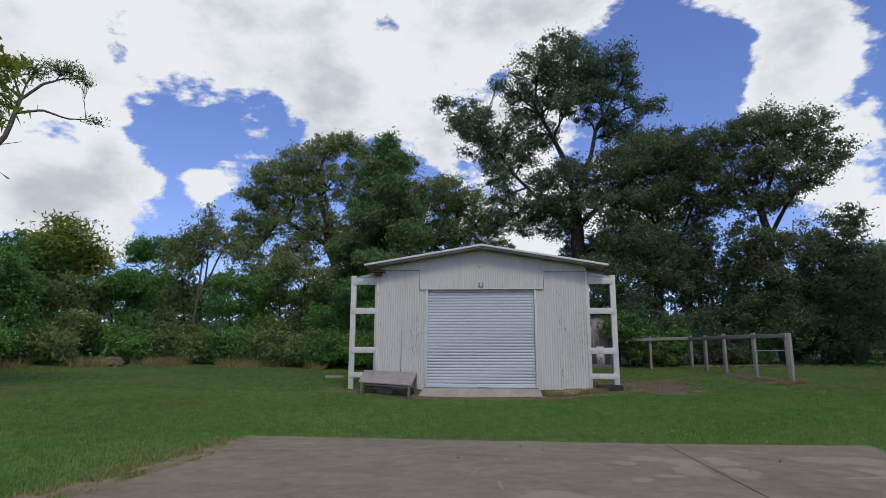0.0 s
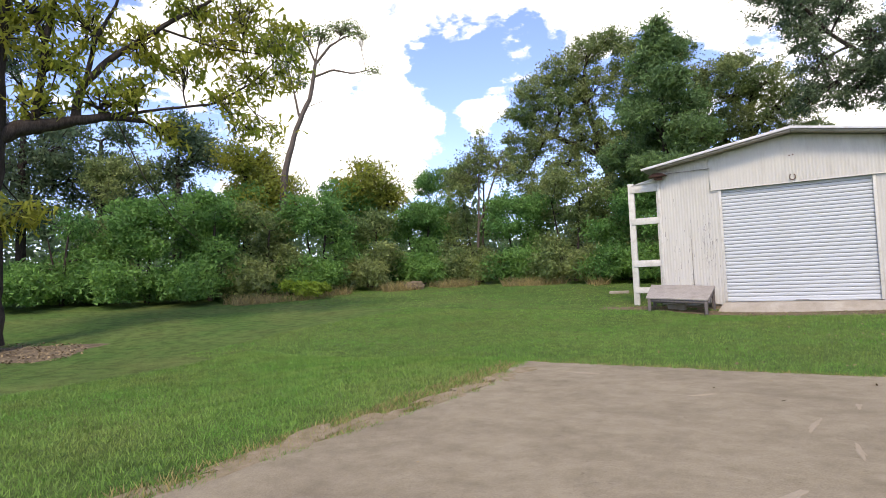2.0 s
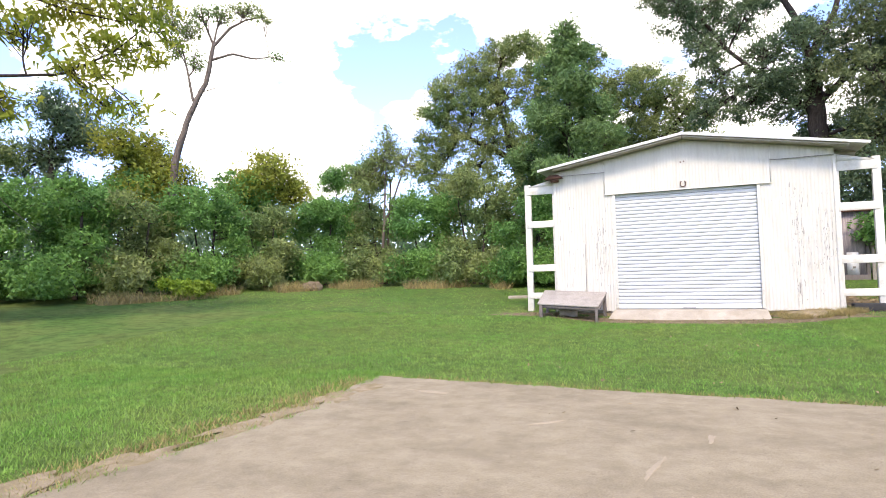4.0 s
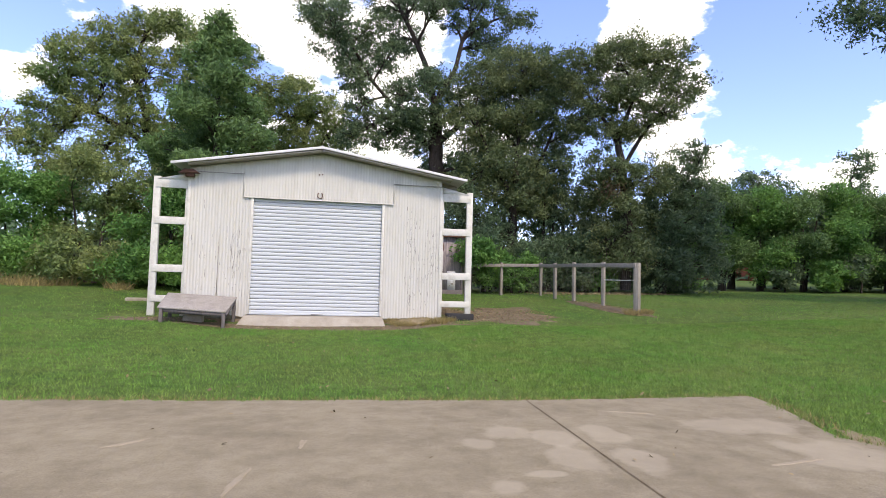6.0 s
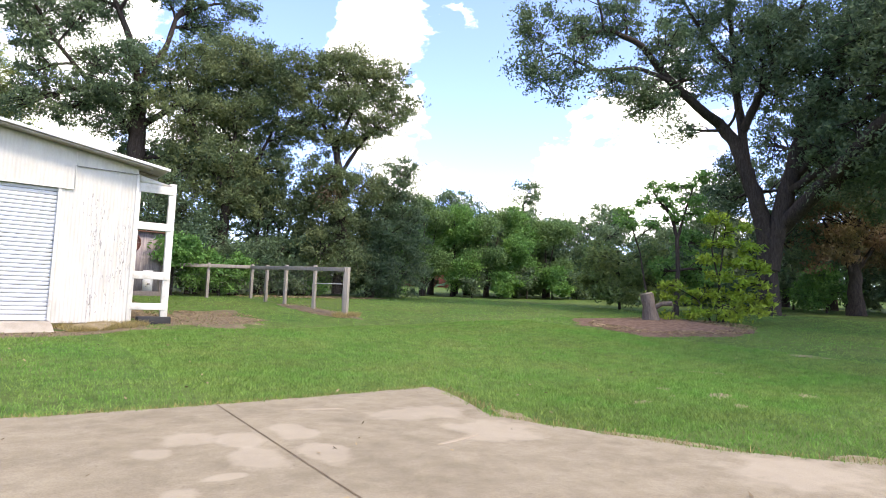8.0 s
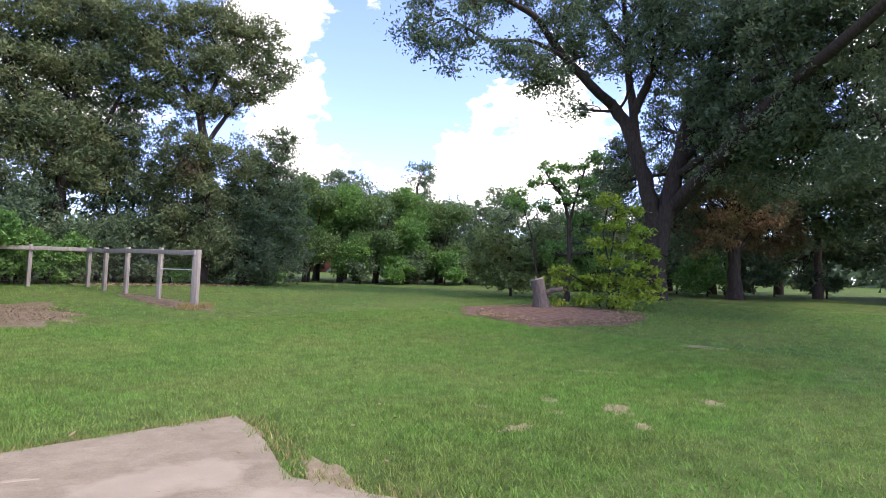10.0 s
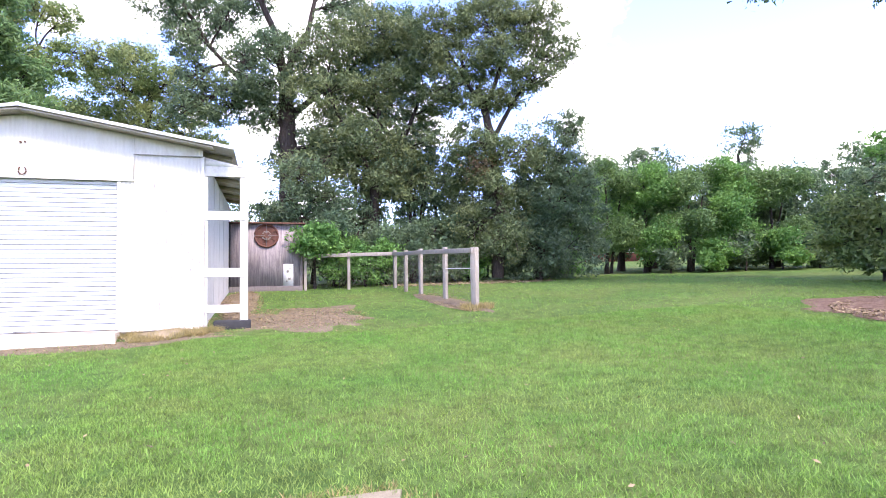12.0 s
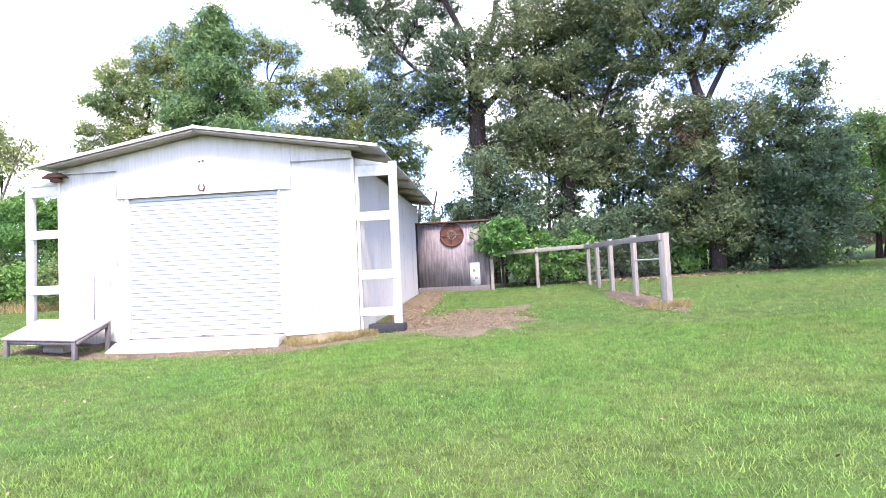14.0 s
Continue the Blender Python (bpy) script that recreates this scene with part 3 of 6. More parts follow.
patch("bare_soil", ragged(3.4, 15.88, 0.8, 0.34, 0, 30, seed=66, rough=0.6), "sand", "heap of soil and straw against the shed wall", "soil", 0.0, mound=0.09)
patch("bare_soil", ragged(5.75, 17.3, 1.7, 1.7, -12, 60, seed=62, rough=0.6), "dirt", "brown bare soil beside the shed", "soil", 0.014)
patch("bare_soil", ragged(4.55, 20.5, 0.5, 3.6, 0, 40, seed=65, rough=0.4), "dirt", "brown leaf litter along the shed's side wall", "soil", 0.014, mound=0.05)
patch("bare_soil", ragged(9.75, 18.6, 0.42, 2.2, 8, 40, seed=63, rough=0.4), "dirt", "brown soil ridge under the fence", "soil", 0.016, mound=0.06)
patch("bare_soil", ragged(-12.4, 5.9, 1.7, 1.1, 60, 30, seed=64, rough=0.4), "dirt", "bare soil round the foot of a tree", "soil", 0.014)


# ---- shed ----
FRONT, BACK, LEFT, RIGHT, FLOOR = 16.07, 24.7, -1.86, 4.05, 0.22
RIDGE_X, PITCH = 1.12, 0.168
RIB, RIBS = 0.0678, 0.0036


def roof_under(x):
    return 4.185 - PITCH * abs(x - RIDGE_X)


def corrugated(x0, x1, low, high, along="x", at=0.0, step=6):
    """An upright corrugated sheet between two heights, given as functions of the distance along it."""
    xs = np.append(np.arange(x0, x1 - 1e-6, RIB / step), x1)
    out = at + RIBS * np.cos(2 * np.pi * xs / RIB)
    v, n = [], len(xs)
    for rows in (low, high):
        z = np.array([rows(x) for x in xs])
        v.append(np.stack([xs, out, z] if along == "x" else [out, xs, z], -1))
    i = np.arange(n - 1)
    return Buf().add(np.vstack(v), np.stack([i, i + 1, i + n + 1, i + n], -1))


shed = thing("shed", "white-painted corrugated metal shed with a roller shutter", "shed")
front = part("front_wall", Buf().box((LEFT, FRONT + 0.02, FLOOR), (-0.46, FRONT + 0.10, 3.62)).box((2.63, FRONT + 0.02, FLOOR), (RIGHT, FRONT + 0.10, 3.60)).box((-0.46, FRONT + 0.02, 3.09), (2.63, FRONT + 0.10, 3.85)), "soffit", shed)
side_wall = part("side_wall", Buf().box((LEFT, FRONT + 0.1, FLOOR), (LEFT + 0.08, BACK, 3.6)).box((RIGHT - 0.08, FRONT + 0.1, FLOOR), (RIGHT, BACK, 3.6)).box((LEFT, BACK - 0.08, FLOOR), (RIGHT, BACK, 3.6)), "soffit", shed)
flat_low = lambda z: (lambda x: z)
ragged_low = lambda x: FLOOR + 0.09 + 0.05 * noise.noise((x * 3, 0, 5)) - 0.03
sheets = [(LEFT, -1.15, ragged_low, flat_low(3.63)), (-1.15, -0.45, ragged_low, flat_low(3.63)), (2.63, 3.33, ragged_low, flat_low(3.58)), (3.33, RIGHT, ragged_low, flat_low(3.58))]
for x0, x1, lo, hi in sheets:
    part("metal_sheet", corrugated(x0, x1, lo, hi, "x", FRONT), "sheet", shed, smooth=True)
# the gable's sheets overlap those below
for x0, x1, z0 in ((LEFT, -0.64, 3.60), (-0.64, 0.24, 3.06), (0.24, 1.12, 3.06), (1.12, 2.0, 3.06), (2.0, 2.86, 3.06), (2.86, RIGHT, 3.55)):
    part("metal_sheet", corrugated(x0, x1, flat_low(z0), roof_under, "x", FRONT - 0.024), "sheet", shed, smooth=True)
for k in range(11):
    y0 = FRONT + 0.03 + k * 0.78
    part("metal_sheet", corrugated(y0, min(BACK, y0 + 0.8), ragged_low, flat_low(3.56), "y", RIGHT + 0.012 + 0.004 * (k % 2)), "sheet", side_wall, smooth=True)
    part("metal_sheet", corrugated(y0, min(BACK, y0 + 0.8), ragged_low, flat_low(3.56), "y", LEFT - 0.012 - 0.004 * (k % 2)), "sheet", side_wall, smooth=True)
for k, (x0, x1) in enumerate(((LEFT, 1.1), (1.1, RIGHT))):
    part("metal_sheet", corrugated(x0, x1, flat_low(0.3), roof_under, "x", BACK + 0.01), "sheet", shed, smooth=True)
# hem strips where the sheets end
part("edge_strip", Buf().box((-0.66, FRONT - 0.045, 3.045), (2.88, FRONT - 0.030, 3.066)), "trim", shed, bevel=0.003)
part("edge_strip", Buf().box((LEFT, FRONT - 0.042, 3.592), (-0.64, FRONT - 0.034, 3.606)), "peel", shed)
part("edge_strip", Buf().box((2.86, FRONT - 0.042, 3.542), (RIGHT, FRONT - 0.034, 3.556)), "peel", shed)
for x in (-0.65, 2.865):
    part("edge_strip", Buf().box((x - 0.008, FRONT - 0.042, 3.05), (x + 0.008, FRONT - 0.03, roof_under(x) - 0.02)), "trim", shed)
for x in (LEFT, RIGHT):
    part("corner_trim", Buf().box((x - 0.03, FRONT - 0.02, 0.33), (x + 0.03, FRONT + 0.04, 3.56)), "trim", shed, bevel=0.004)
# long gap strip by the left sheets
part("gap_strip", Buf().box((-1.16, FRONT - 0.018, 0.6), (-1.148, FRONT - 0.008, 1.9)), "peel", shed)

# roof: corrugated sheets over a board fascia, open soffit with rafters
EAVE_Y = 15.72
for side in (-1, 1):
    x_end = -2.20 if side < 0 else 4.62
    n = 11
    for k in range(n):
        y0 = EAVE_Y + k * (BACK + 0.3 - EAVE_Y) / n
        y1 = EAVE_Y + (k + 1) * (BACK + 0.3 - EAVE_Y) / n + 0.03
        ys = np.arange(y0, y1, RIB / 4)
        v = []
        for x in (RIDGE_X, x_end):
            z = 4.28 - PITCH * abs(x - RIDGE_X) + 0.008 * np.cos(2 * np.pi * ys / RIB) + 0.002 * (k % 2)
            v.append(np.stack([np.full_like(ys, x), ys, z], -1))
        m_ = len(ys)
        i = np.arange(m_ - 1)
        part("roof_sheet", Buf().add(np.vstack(v), np.stack([i, i + 1, i + m_ + 1, i + m_], -1)), "roof_sheet", shed, smooth=True)
    a = math.atan(PITCH) * -side
    length = abs(x_end - RIDGE_X) / math.cos(a)
    lo, hi = sorted((0.0, side * length))
    m = Matrix.Translation((RIDGE_X, 0, 4.28)) @ Matrix.Rotation(math.atan(PITCH) * side, 4, "Y")
    part("fascia", Buf().box((lo, EAVE_Y - 0.03, -0.038), (hi, EAVE_Y - 0.005, 0.02), m), "white", shed, bevel=0.004)
    lo2, hi2 = sorted((0.0, side * (length - 0.35)))
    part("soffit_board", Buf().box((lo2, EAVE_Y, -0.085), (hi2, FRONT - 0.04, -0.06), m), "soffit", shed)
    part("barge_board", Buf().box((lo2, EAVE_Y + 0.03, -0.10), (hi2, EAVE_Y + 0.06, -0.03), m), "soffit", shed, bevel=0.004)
    for k in range(6):
        y = FRONT + 0.6 + k * 1.5
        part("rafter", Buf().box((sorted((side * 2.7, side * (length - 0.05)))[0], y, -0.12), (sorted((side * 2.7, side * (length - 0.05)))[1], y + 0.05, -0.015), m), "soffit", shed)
part("ridge_cap", Buf().tube([(RIDGE_X, EAVE_Y - 0.02, 4.285), (RIDGE_X, BACK + 0.3, 4.285)], 0.035, 8), "roof_sheet", shed, smooth=True)

# roller shutter: interlocking curved slats between side guides
shutter = part("shutter", Buf().box((-0.44, FRONT + 0.075, 0.34), (2.61, FRONT + 0.085, 3.06)), "slot", shed)
SLATS = 32
pitch = (3.06 - 0.36) / SLATS
u = np.linspace(0, 1, 9)
prof_y = FRONT + 0.058 - 0.009 * np.sin(np.pi * u) ** 0.6
prof = np.stack([prof_y, u * (pitch - 0.0085)], -1)
v = np.vstack([np.stack([np.full(9, x), prof[:, 0], prof[:, 1]], -1) for x in (-0.43, 2.60)])
i = np.arange(8)
slat_mesh = Buf().add(v, np.stack([i, i + 9, i + 10, i + 1], -1)).mesh("slat", True)
for k in range(SLATS):
    part("slat", slat_mesh, "shutter", shutter, place=Matrix.Translation((0, 0.0012 * math.sin(k * 2.1), 0.36 + k * pitch)))
part("bottom_bar", Buf().box((-0.43, FRONT + 0.03, 0.325), (2.60, FRONT + 0.07, 0.372)), "shutter", shutter, bevel=0.006)
part("lift_handle", Buf().tube([(1.0, FRONT + 0.03, 0.35), (1.0, FRONT - 0.01, 0.345), (1.25, FRONT - 0.01, 0.345), (1.25, FRONT + 0.03, 0.35)], 0.008, 6), "wire", shutter)
for x in (-0.45, 2.62):
    part("side_guide", Buf().box((x - 0.028, FRONT - 0.022, 0.33), (x + 0.028, FRONT + 0.06, 3.06)), "trim", shutter, bevel=0.004)
part("lintel", Buf().box((-0.47, FRONT - 0.012, 3.055), (2.64, FRONT + 0.05, 3.085)), "peel", shed)
apron = [(-0.62, 15.5, -0.1), (2.72, 15.48, -0.1), (2.64, FRONT + 0.3, -0.1), (-0.48, FRONT + 0.3, -0.1), (-0.62, 15.5, 0.10), (2.72, 15.48, 0.10), (2.66, 15.72, 0.30), (-0.5, 15.72, 0.30), (2.64, FRONT + 0.3, 0.328), (-0.48, FRONT + 0.3, 0.328)]
part("threshold", Buf().add(apron, [(0, 1, 5, 4), (4, 5, 6, 7), (7, 6, 8, 9), (3, 9, 8, 2), (0, 3, 2, 1), (0, 4, 7, 7), (0, 7, 9, 3), (1, 6, 5, 5), (1, 2, 8, 6)]), "concrete", shed, "worn concrete threshold", bevel=0.012)

# flaking paint: small raised chips over the sheets
chips = Buf()
for cx, cz, sx, sz, n in ((3.32, 2.2, 0.08, 0.45, 70), (3.85, 1.9, 0.10, 0.45, 90), (3.62, 1.0, 0.2, 0.4, 44), (-0.72, 1.75, 0.12, 0.42, 90), (-1.05, 1.5, 0.3, 0.5, 50), (-1.6, 2.0, 0.12, 0.5, 12), (3.3, 0.7, 0.03, 0.25, 40), (3.2, 2.75, 0.3, 0.1, 14)):
    for _ in range(n):
        x, z = cx + sx * rng.normal(), cz + sz * rng.normal()
        if not (LEFT + 0.05 < x < -0.5 or 2.7 < x < RIGHT - 0.05) or not 0.45 < z < 3.0:
            continue
        w, h = 0.0025 + 0.006 * rng.random() ** 2, 0.012 + 0.10 * rng.random() ** 3
        y = FRONT - RIBS - 0.003
        chips.add([(x - w, y, z - h), (x + w * 0.6, y, z - h * 0.7), (x + w, y, z + h), (x - w * 0.5, y, z + h * 0.8)], [(0, 1, 2, 3)])
tagged(part("flaking_paint", chips, "peel", shed), kind="stuff")

# horseshoe, latch hole, left eave lamp
horseshoe = thing("horseshoe", "small rusty horseshoe nailed above the shutter", "horseshoe", at=(1.1, FRONT - 0.05, 3.18))
arc = [(0.062 * math.cos(a) * (1.0 if math.sin(a) < 0 else 0.92), 0, 0.07 * math.sin(a)) for a in np.linspace(radians(125), radians(415), 18)]
part("shoe", Buf().tube(arc, 0.011, 6), "rust", horseshoe, smooth=True)
for k in (3, 7, 10, 14):
    part("nail", Buf().tube([(arc[k][0], -0.014, arc[k][2]), (arc[k][0], 0.03, arc[k][2])], 0.004, 5), "wire", horseshoe)
old_bolt = thing("bolt", "pair of small rusty bolts in the gable", "bolt", at=(1.1, FRONT - 0.045, 3.68))
part("bolt_head", Buf().tube([(-0.035, -0.012, 0), (-0.035, 0.02, 0)], 0.018, 6), "rust", old_bolt)
part("bolt_head", Buf().tube([(0.035, -0.012, 0.01), (0.035, 0.02, 0.01)], 0.016, 6), "rust", old_bolt)
eave_block = thing("metal_hood", "dark rusty metal hood under the eave corner", "metal hood", at=(-1.84, FRONT - 0.14, 3.52))
part("hood", Buf().add([(-0.22, -0.1, 0), (0.22, -0.1, 0.02), (0.22, 0.1, 0.02), (-0.22, 0.1, 0), (-0.1, -0.06, 0.1), (0.1, -0.06, 0.1), (0.1, 0.06, 0.1), (-0.1, 0.06, 0.1)],
                       [(0, 3, 2, 1), (4, 5, 6, 7), (0, 1, 5, 4), (1, 2, 6, 5), (2, 3, 7, 6), (3, 0, 4, 7)]), "rust", eave_block)
part("bracket", Buf().box((-0.08, -0.04, -0.07), (0.1, 0.08, 0.0)), "rust", eave_block)


# racks of white posts and arms beside the front wall
def rack(inner, outer, name_label):
    s = 1 if outer > inner else -1
    r = thing("storage_rack", name_label, "rack", "racks at the front corners of the shed")
    base = float(height(outer, FRONT)) - 0.05
    part("post", Buf().box((min(outer, outer - s * 0.15), 16.13, base), (max(outer, outer - s * 0.15), 16.24, 3.46)), "trim", r, bevel=0.006)
    part("inner_post", Buf().box((min(inner, inner + s * 0.055), 16.13, base), (max(inner, inner + s * 0.055), 16.24, 3.46)), "trim", r, bevel=0.004)
    for z0, z1 in ((3.20, 3.40), (2.36, 2.53), (1.26, 1.43), (0.58, 0.73)):
        part("arm", Buf().box((min(inner, outer - s * 0.05), 16.112, z0), (max(inner, outer - s * 0.05), 16.152, z1)), "trim", r, bevel=0.005)
        for x in (inner + s * 0.05, outer - s * 0.09):
            part("bolt_head", Buf().tube([(x, 16.10, (z0 + z1) / 2), (x, 16.13, (z0 + z1) / 2)], 0.010, 6), "trim", r)
    a = [(inner, 16.1, 3.40), (outer - s * 0.1, 16.1, 3.40), (inner, 16.1, 3.56)]
    part("gusset", Buf().add([*a, *[(x, y + 0.08, z) for x, y, z in a]], [(0, 1, 2, 2), (3, 5, 4, 4), (0, 3, 4, 1), (1, 4, 5, 2), (2, 5, 3, 0)]), "trim", r)
    return r


rack(LEFT - 0.03, -2.65, "white wooden rack with four crossbars at the shed's corner")
right_rack = rack(RIGHT + 0.03, 4.87, "weathered white wooden rack with crossbars and a dark base block")
part("base_block", Buf().box((4.25, 16.02, 0.24), (4.93, 16.3, 0.43)), "tyre", right_rack, "dark base block", bevel=0.02)

# bench with a sloping speckled top
bench = thing("bench", "low bench with a speckled grey stone top on dark wooden legs", "bench")
C_FL, C_FR, C_BR, C_BL = (-2.10, 14.92, 0.52), (-0.74, 14.98, 0.44), (-0.66, 15.86, 0.73), (-2.14, 15.86, 0.80)


def slanted(corners, thick):
    v = [(x, y, z - thick) for x, y, z in corners] + list(corners)
    return Buf().add(v, [(0, 3, 2, 1), (4, 5, 6, 7), (0, 1, 5, 4), (1, 2, 6, 5), (2, 3, 7, 6), (3, 0, 4, 7)])


part("benchtop", slanted([C_FL, C_FR, C_BR, C_BL], 0.035), "granite", bench, bevel=0.008)
for (x, y, z), dx, dy in ((C_FL, 0.07, 0.05), (C_FR, -0.05, 0.05), (C_BR, -0.05, -0.05), (C_BL, 0.07, -0.05)):
    x, y, z = x + dx, y + dy, z - 0.036
    part("leg", Buf().box((x - 0.035, y - 0.035, float(height(x, y)) - 0.02), (x + 0.035, y + 0.035, z)), "old_wood", bench, bevel=0.006)
part("rail", slanted([(-2.06, 14.95, 0.483), (-0.8, 15.0, 0.403), (-0.8, 15.04, 0.403), (-2.06, 14.99, 0.483)], 0.07), "old_wood", bench)
part("rail", slanted([(-0.76, 15.02, 0.403), (-0.72, 15.02, 0.403), (-0.68, 15.8, 0.68), (-0.72, 15.8, 0.68)], 0.07), "old_wood", bench)
part("stretcher", slanted([(-1.95, 15.3, 0.42), (-0.85, 15.3, 0.38), (-0.85, 15.36, 0.38), (-1.95, 15.36, 0.42)], 0.06), "old_wood", bench)
# block lying under the bench
block = thing("concrete_block", "pale concrete block lying under the bench", "block", at=on_ground(-1.5, 15.5))
part("block_body", Buf().box((-0.2, -0.1, -0.02), (0.2, 0.1, 0.14)), "concrete", block, bevel=0.01)

# ---- pen beside the shed ----
PEN = 24.05
pen = thing("pen_shed", "weathered grey plywood lean-to with a fan opening", "lean-to")
gz = float(height(5.2, PEN)) - 0.1
part("board_wall", Buf().box((4.1, PEN, gz + 0.22), (6.33, PEN + 0.06, 2.98)), "plywood", pen)
part("skirting", Buf().box((4.08, PEN - 0.05, gz), (6.36, PEN - 0.01, gz + 0.26)), "old_wood", pen, bevel=0.005)
part("roof", Buf().box((4.02, PEN - 0.15, 2.985), (6.45, PEN + 1.8, 3.03)), "rust", pen, bevel=0.004)
part("corner_board", Buf().box((6.27, PEN - 0.03, gz), (6.37, PEN + 0.07, 2.98)), "old_wood", pen, bevel=0.004)
part("side_board", Buf().box((6.28, PEN + 0.07, gz), (6.33, PEN + 1.7, 2.95)), "plywood", pen)
# near-black strip stands in for the shade in the gap beside the shed
part("shade_slot", Buf().box((4.06, PEN - 0.012, gz + 0.2), (4.12, PEN + 0.02, 2.98)), "dark", pen)
fan = thing("exhaust_fan", "round rusty red exhaust fan set in the plywood wall", "fan", at=(5.22, PEN, 2.60))
ring = [(0.36 * math.cos(a), -0.03, 0.36 * math.sin(a)) for a in np.linspace(0, 2 * np.pi, 33)]
part("ring", Buf().tube(ring, 0.035, 6, caps=False), "paint_red", fan, smooth=True)
part("backing", Buf().tube([(0, -0.012, 0), (0, -0.004, 0)], 0.35, 28), "rust", fan)
for k in range(6):
    m = Matrix.Rotation(radians(60 * k + 8), 4, "Y")
    v = [m @ Vector(p) for p in ((0.09, -0.02, -0.05), (0.33, -0.05, -0.13), (0.33, -0.018, 0.12), (0.09, -0.03, 0.05))]
    part("blade", Buf().add(v, [(0, 1, 2, 3)]).add([p + Vector((0, 0.006, 0)) for p in v], [(3, 2, 1, 0)]), "paint_red", fan)
part("hub", Buf().tube([(0, -0.075, 0), (0, -0.01, 0)], 0.085, 14), "rust", fan)
for k in range(4):
    m = Matrix.Rotation(radians(90 * k + 90), 4, "Y")
    part("guard_bar", Buf().tube([m @ Vector((0.05, -0.075, 0)), m @ Vector((0.37, -0.06, 0))], 0.007, 5), "wire", fan)
for r in (0.11, 0.145):
    part("guard_ring", Buf().tube([(r * math.cos(a), -0.078, r * math.sin(a)) for a in np.linspace(0, 2 * np.pi, 21)], 0.006, 5, caps=False), "fence_wood", fan)
notice = thing("notice", "torn white paper notice with dark blotches", "notice", at=(5.91, PEN - 0.008, 1.32))
part("sheet", Buf().box((-0.16, -0.004, -0.36), (0.16, 0.004, 0.36)), "white", notice)
for x, z, w, h in ((-0.02, 0.12, 0.08, 0.09), (0.03, -0.12, 0.09, 0.07), (-0.05, -0.2, 0.05, 0.04), (0.05, 0.2, 0.05, 0.03)):
    part("blotch", Buf().box((x - w / 2, -0.008, z - h / 2), (x + w / 2, -0.005, z + h / 2)), "peel", notice)

# ---- fence ----
POSTS = [(6.45, 24.0, 1.98), (7.85, 23.85, 2.02), (9.40, 23.7, 2.06), (9.45, 22.3, 2.0), (9.55, 20.8, 1.98), (9.72, 18.9, 1.93), (9.93, 17.2, 1.88)]
fence = thing("fence", "weathered grey timber post-and-rail fence with wire mesh", "fence")
for k, (x, y, z) in enumerate(POSTS):
    g, w = float(height(x, y)) - 0.15, (0.075 if k == 6 else 0.05)
    m = pose(x, y, 0, 0, 0, 6 * k)
    part("post", Buf().box((-w, -w, g), (w, w, z + (0.02 if k == 6 else 0.05)), m), "fence_wood", fence, bevel=0.008)
for (x0, y0, z0), (x1, y1, z1) in zip(POSTS, POSTS[1:]):
    d = Vector((x1 - x0, y1 - y0, 0)).normalized()
    nrm = Vector((d.y, -d.x, 0)) * -0.02
    q = []
    for x, y, z, s in ((x0, y0, z0, -0.06), (x1, y1, z1, 0.06)):
        p = Vector((x, y, 0)) + d * s - Vector((-d.y, d.x, 0)) * 0.075
        q += [(p.x, p.y, z - 0.12), (p.x + d.y * 0.04, p.y - d.x * 0.04, z - 0.12), (p.x + d.y * 0.04, p.y - d.x * 0.04, z), (p.x, p.y, z)]
    part("rail", Buf().add(q, [(0, 1, 2, 3), (7, 6, 5, 4), (0, 4, 5, 1), (1, 5, 6, 2), (2, 6, 7, 3), (3, 7, 4, 0)]), "fence_wood", fence, bevel=0.006)
    mesh_wire = Buf()
    a, b = Vector((x0, y0, 0)), Vector((x1, y1, 0))
    g0, g1 = float(height(x0, y0)), float(height(x1, y1))
    n = int((b - a).length / 0.10)
    for i in range(1, n):
        u = i / n
        p = a.lerp(b, u)
        g, z = g0 + (g1 - g0) * u, z0 + (z1 - z0) * u - 0.1
        mesh_wire.tube([(p.x, p.y, g), (p.x, p.y, z)], 0.0016, 3, caps=False)
    for i in range(9):
        u = i / 8.5
        mesh_wire.tube([(x0, y0, g0 + 0.03 + (z0 - g0 - 0.1) * u), (x1, y1, g1 + 0.03 + (z1 - g1 - 0.1) * u)], 0.0018, 3, caps=False)
    tagged(part("wire_mesh", mesh_wire, "wire", fence), kind="stuff")
part("brace_rod", Buf().tube([(9.72, 18.9, 1.42), (9.93, 17.25, 1.40)], 0.014, 6), "white", fence, "thin pale rod")


# ---- trees and shrubs ----
def leaf_sprays(centers, size, droop=0.0, long=1.7):
    """Pointed leaf sprays, one for each centre, turned at random."""
    n = len(centers)
    a = rng.normal(size=(n, 3))
    a[:, 2] -= droop
    a /= np.linalg.norm(a, axis=1, keepdims=True)
    b = rng.normal(size=(n, 3))
    b -= a * (a * b).sum(1, keepdims=True)
    b /= np.linalg.norm(b, axis=1, keepdims=True) + 1e-9
    s = size * (0.6 + 0.8 * rng.random((n, 1)))
    v = np.stack([centers - a * s * long * 0.4 - b * s * 0.42, centers - a * s * long * 0.4 + b * s * 0.42, centers + a * s * long * 0.6], 1)
    return v.reshape(-1, 3), np.arange(n * 3).reshape(n, 3)


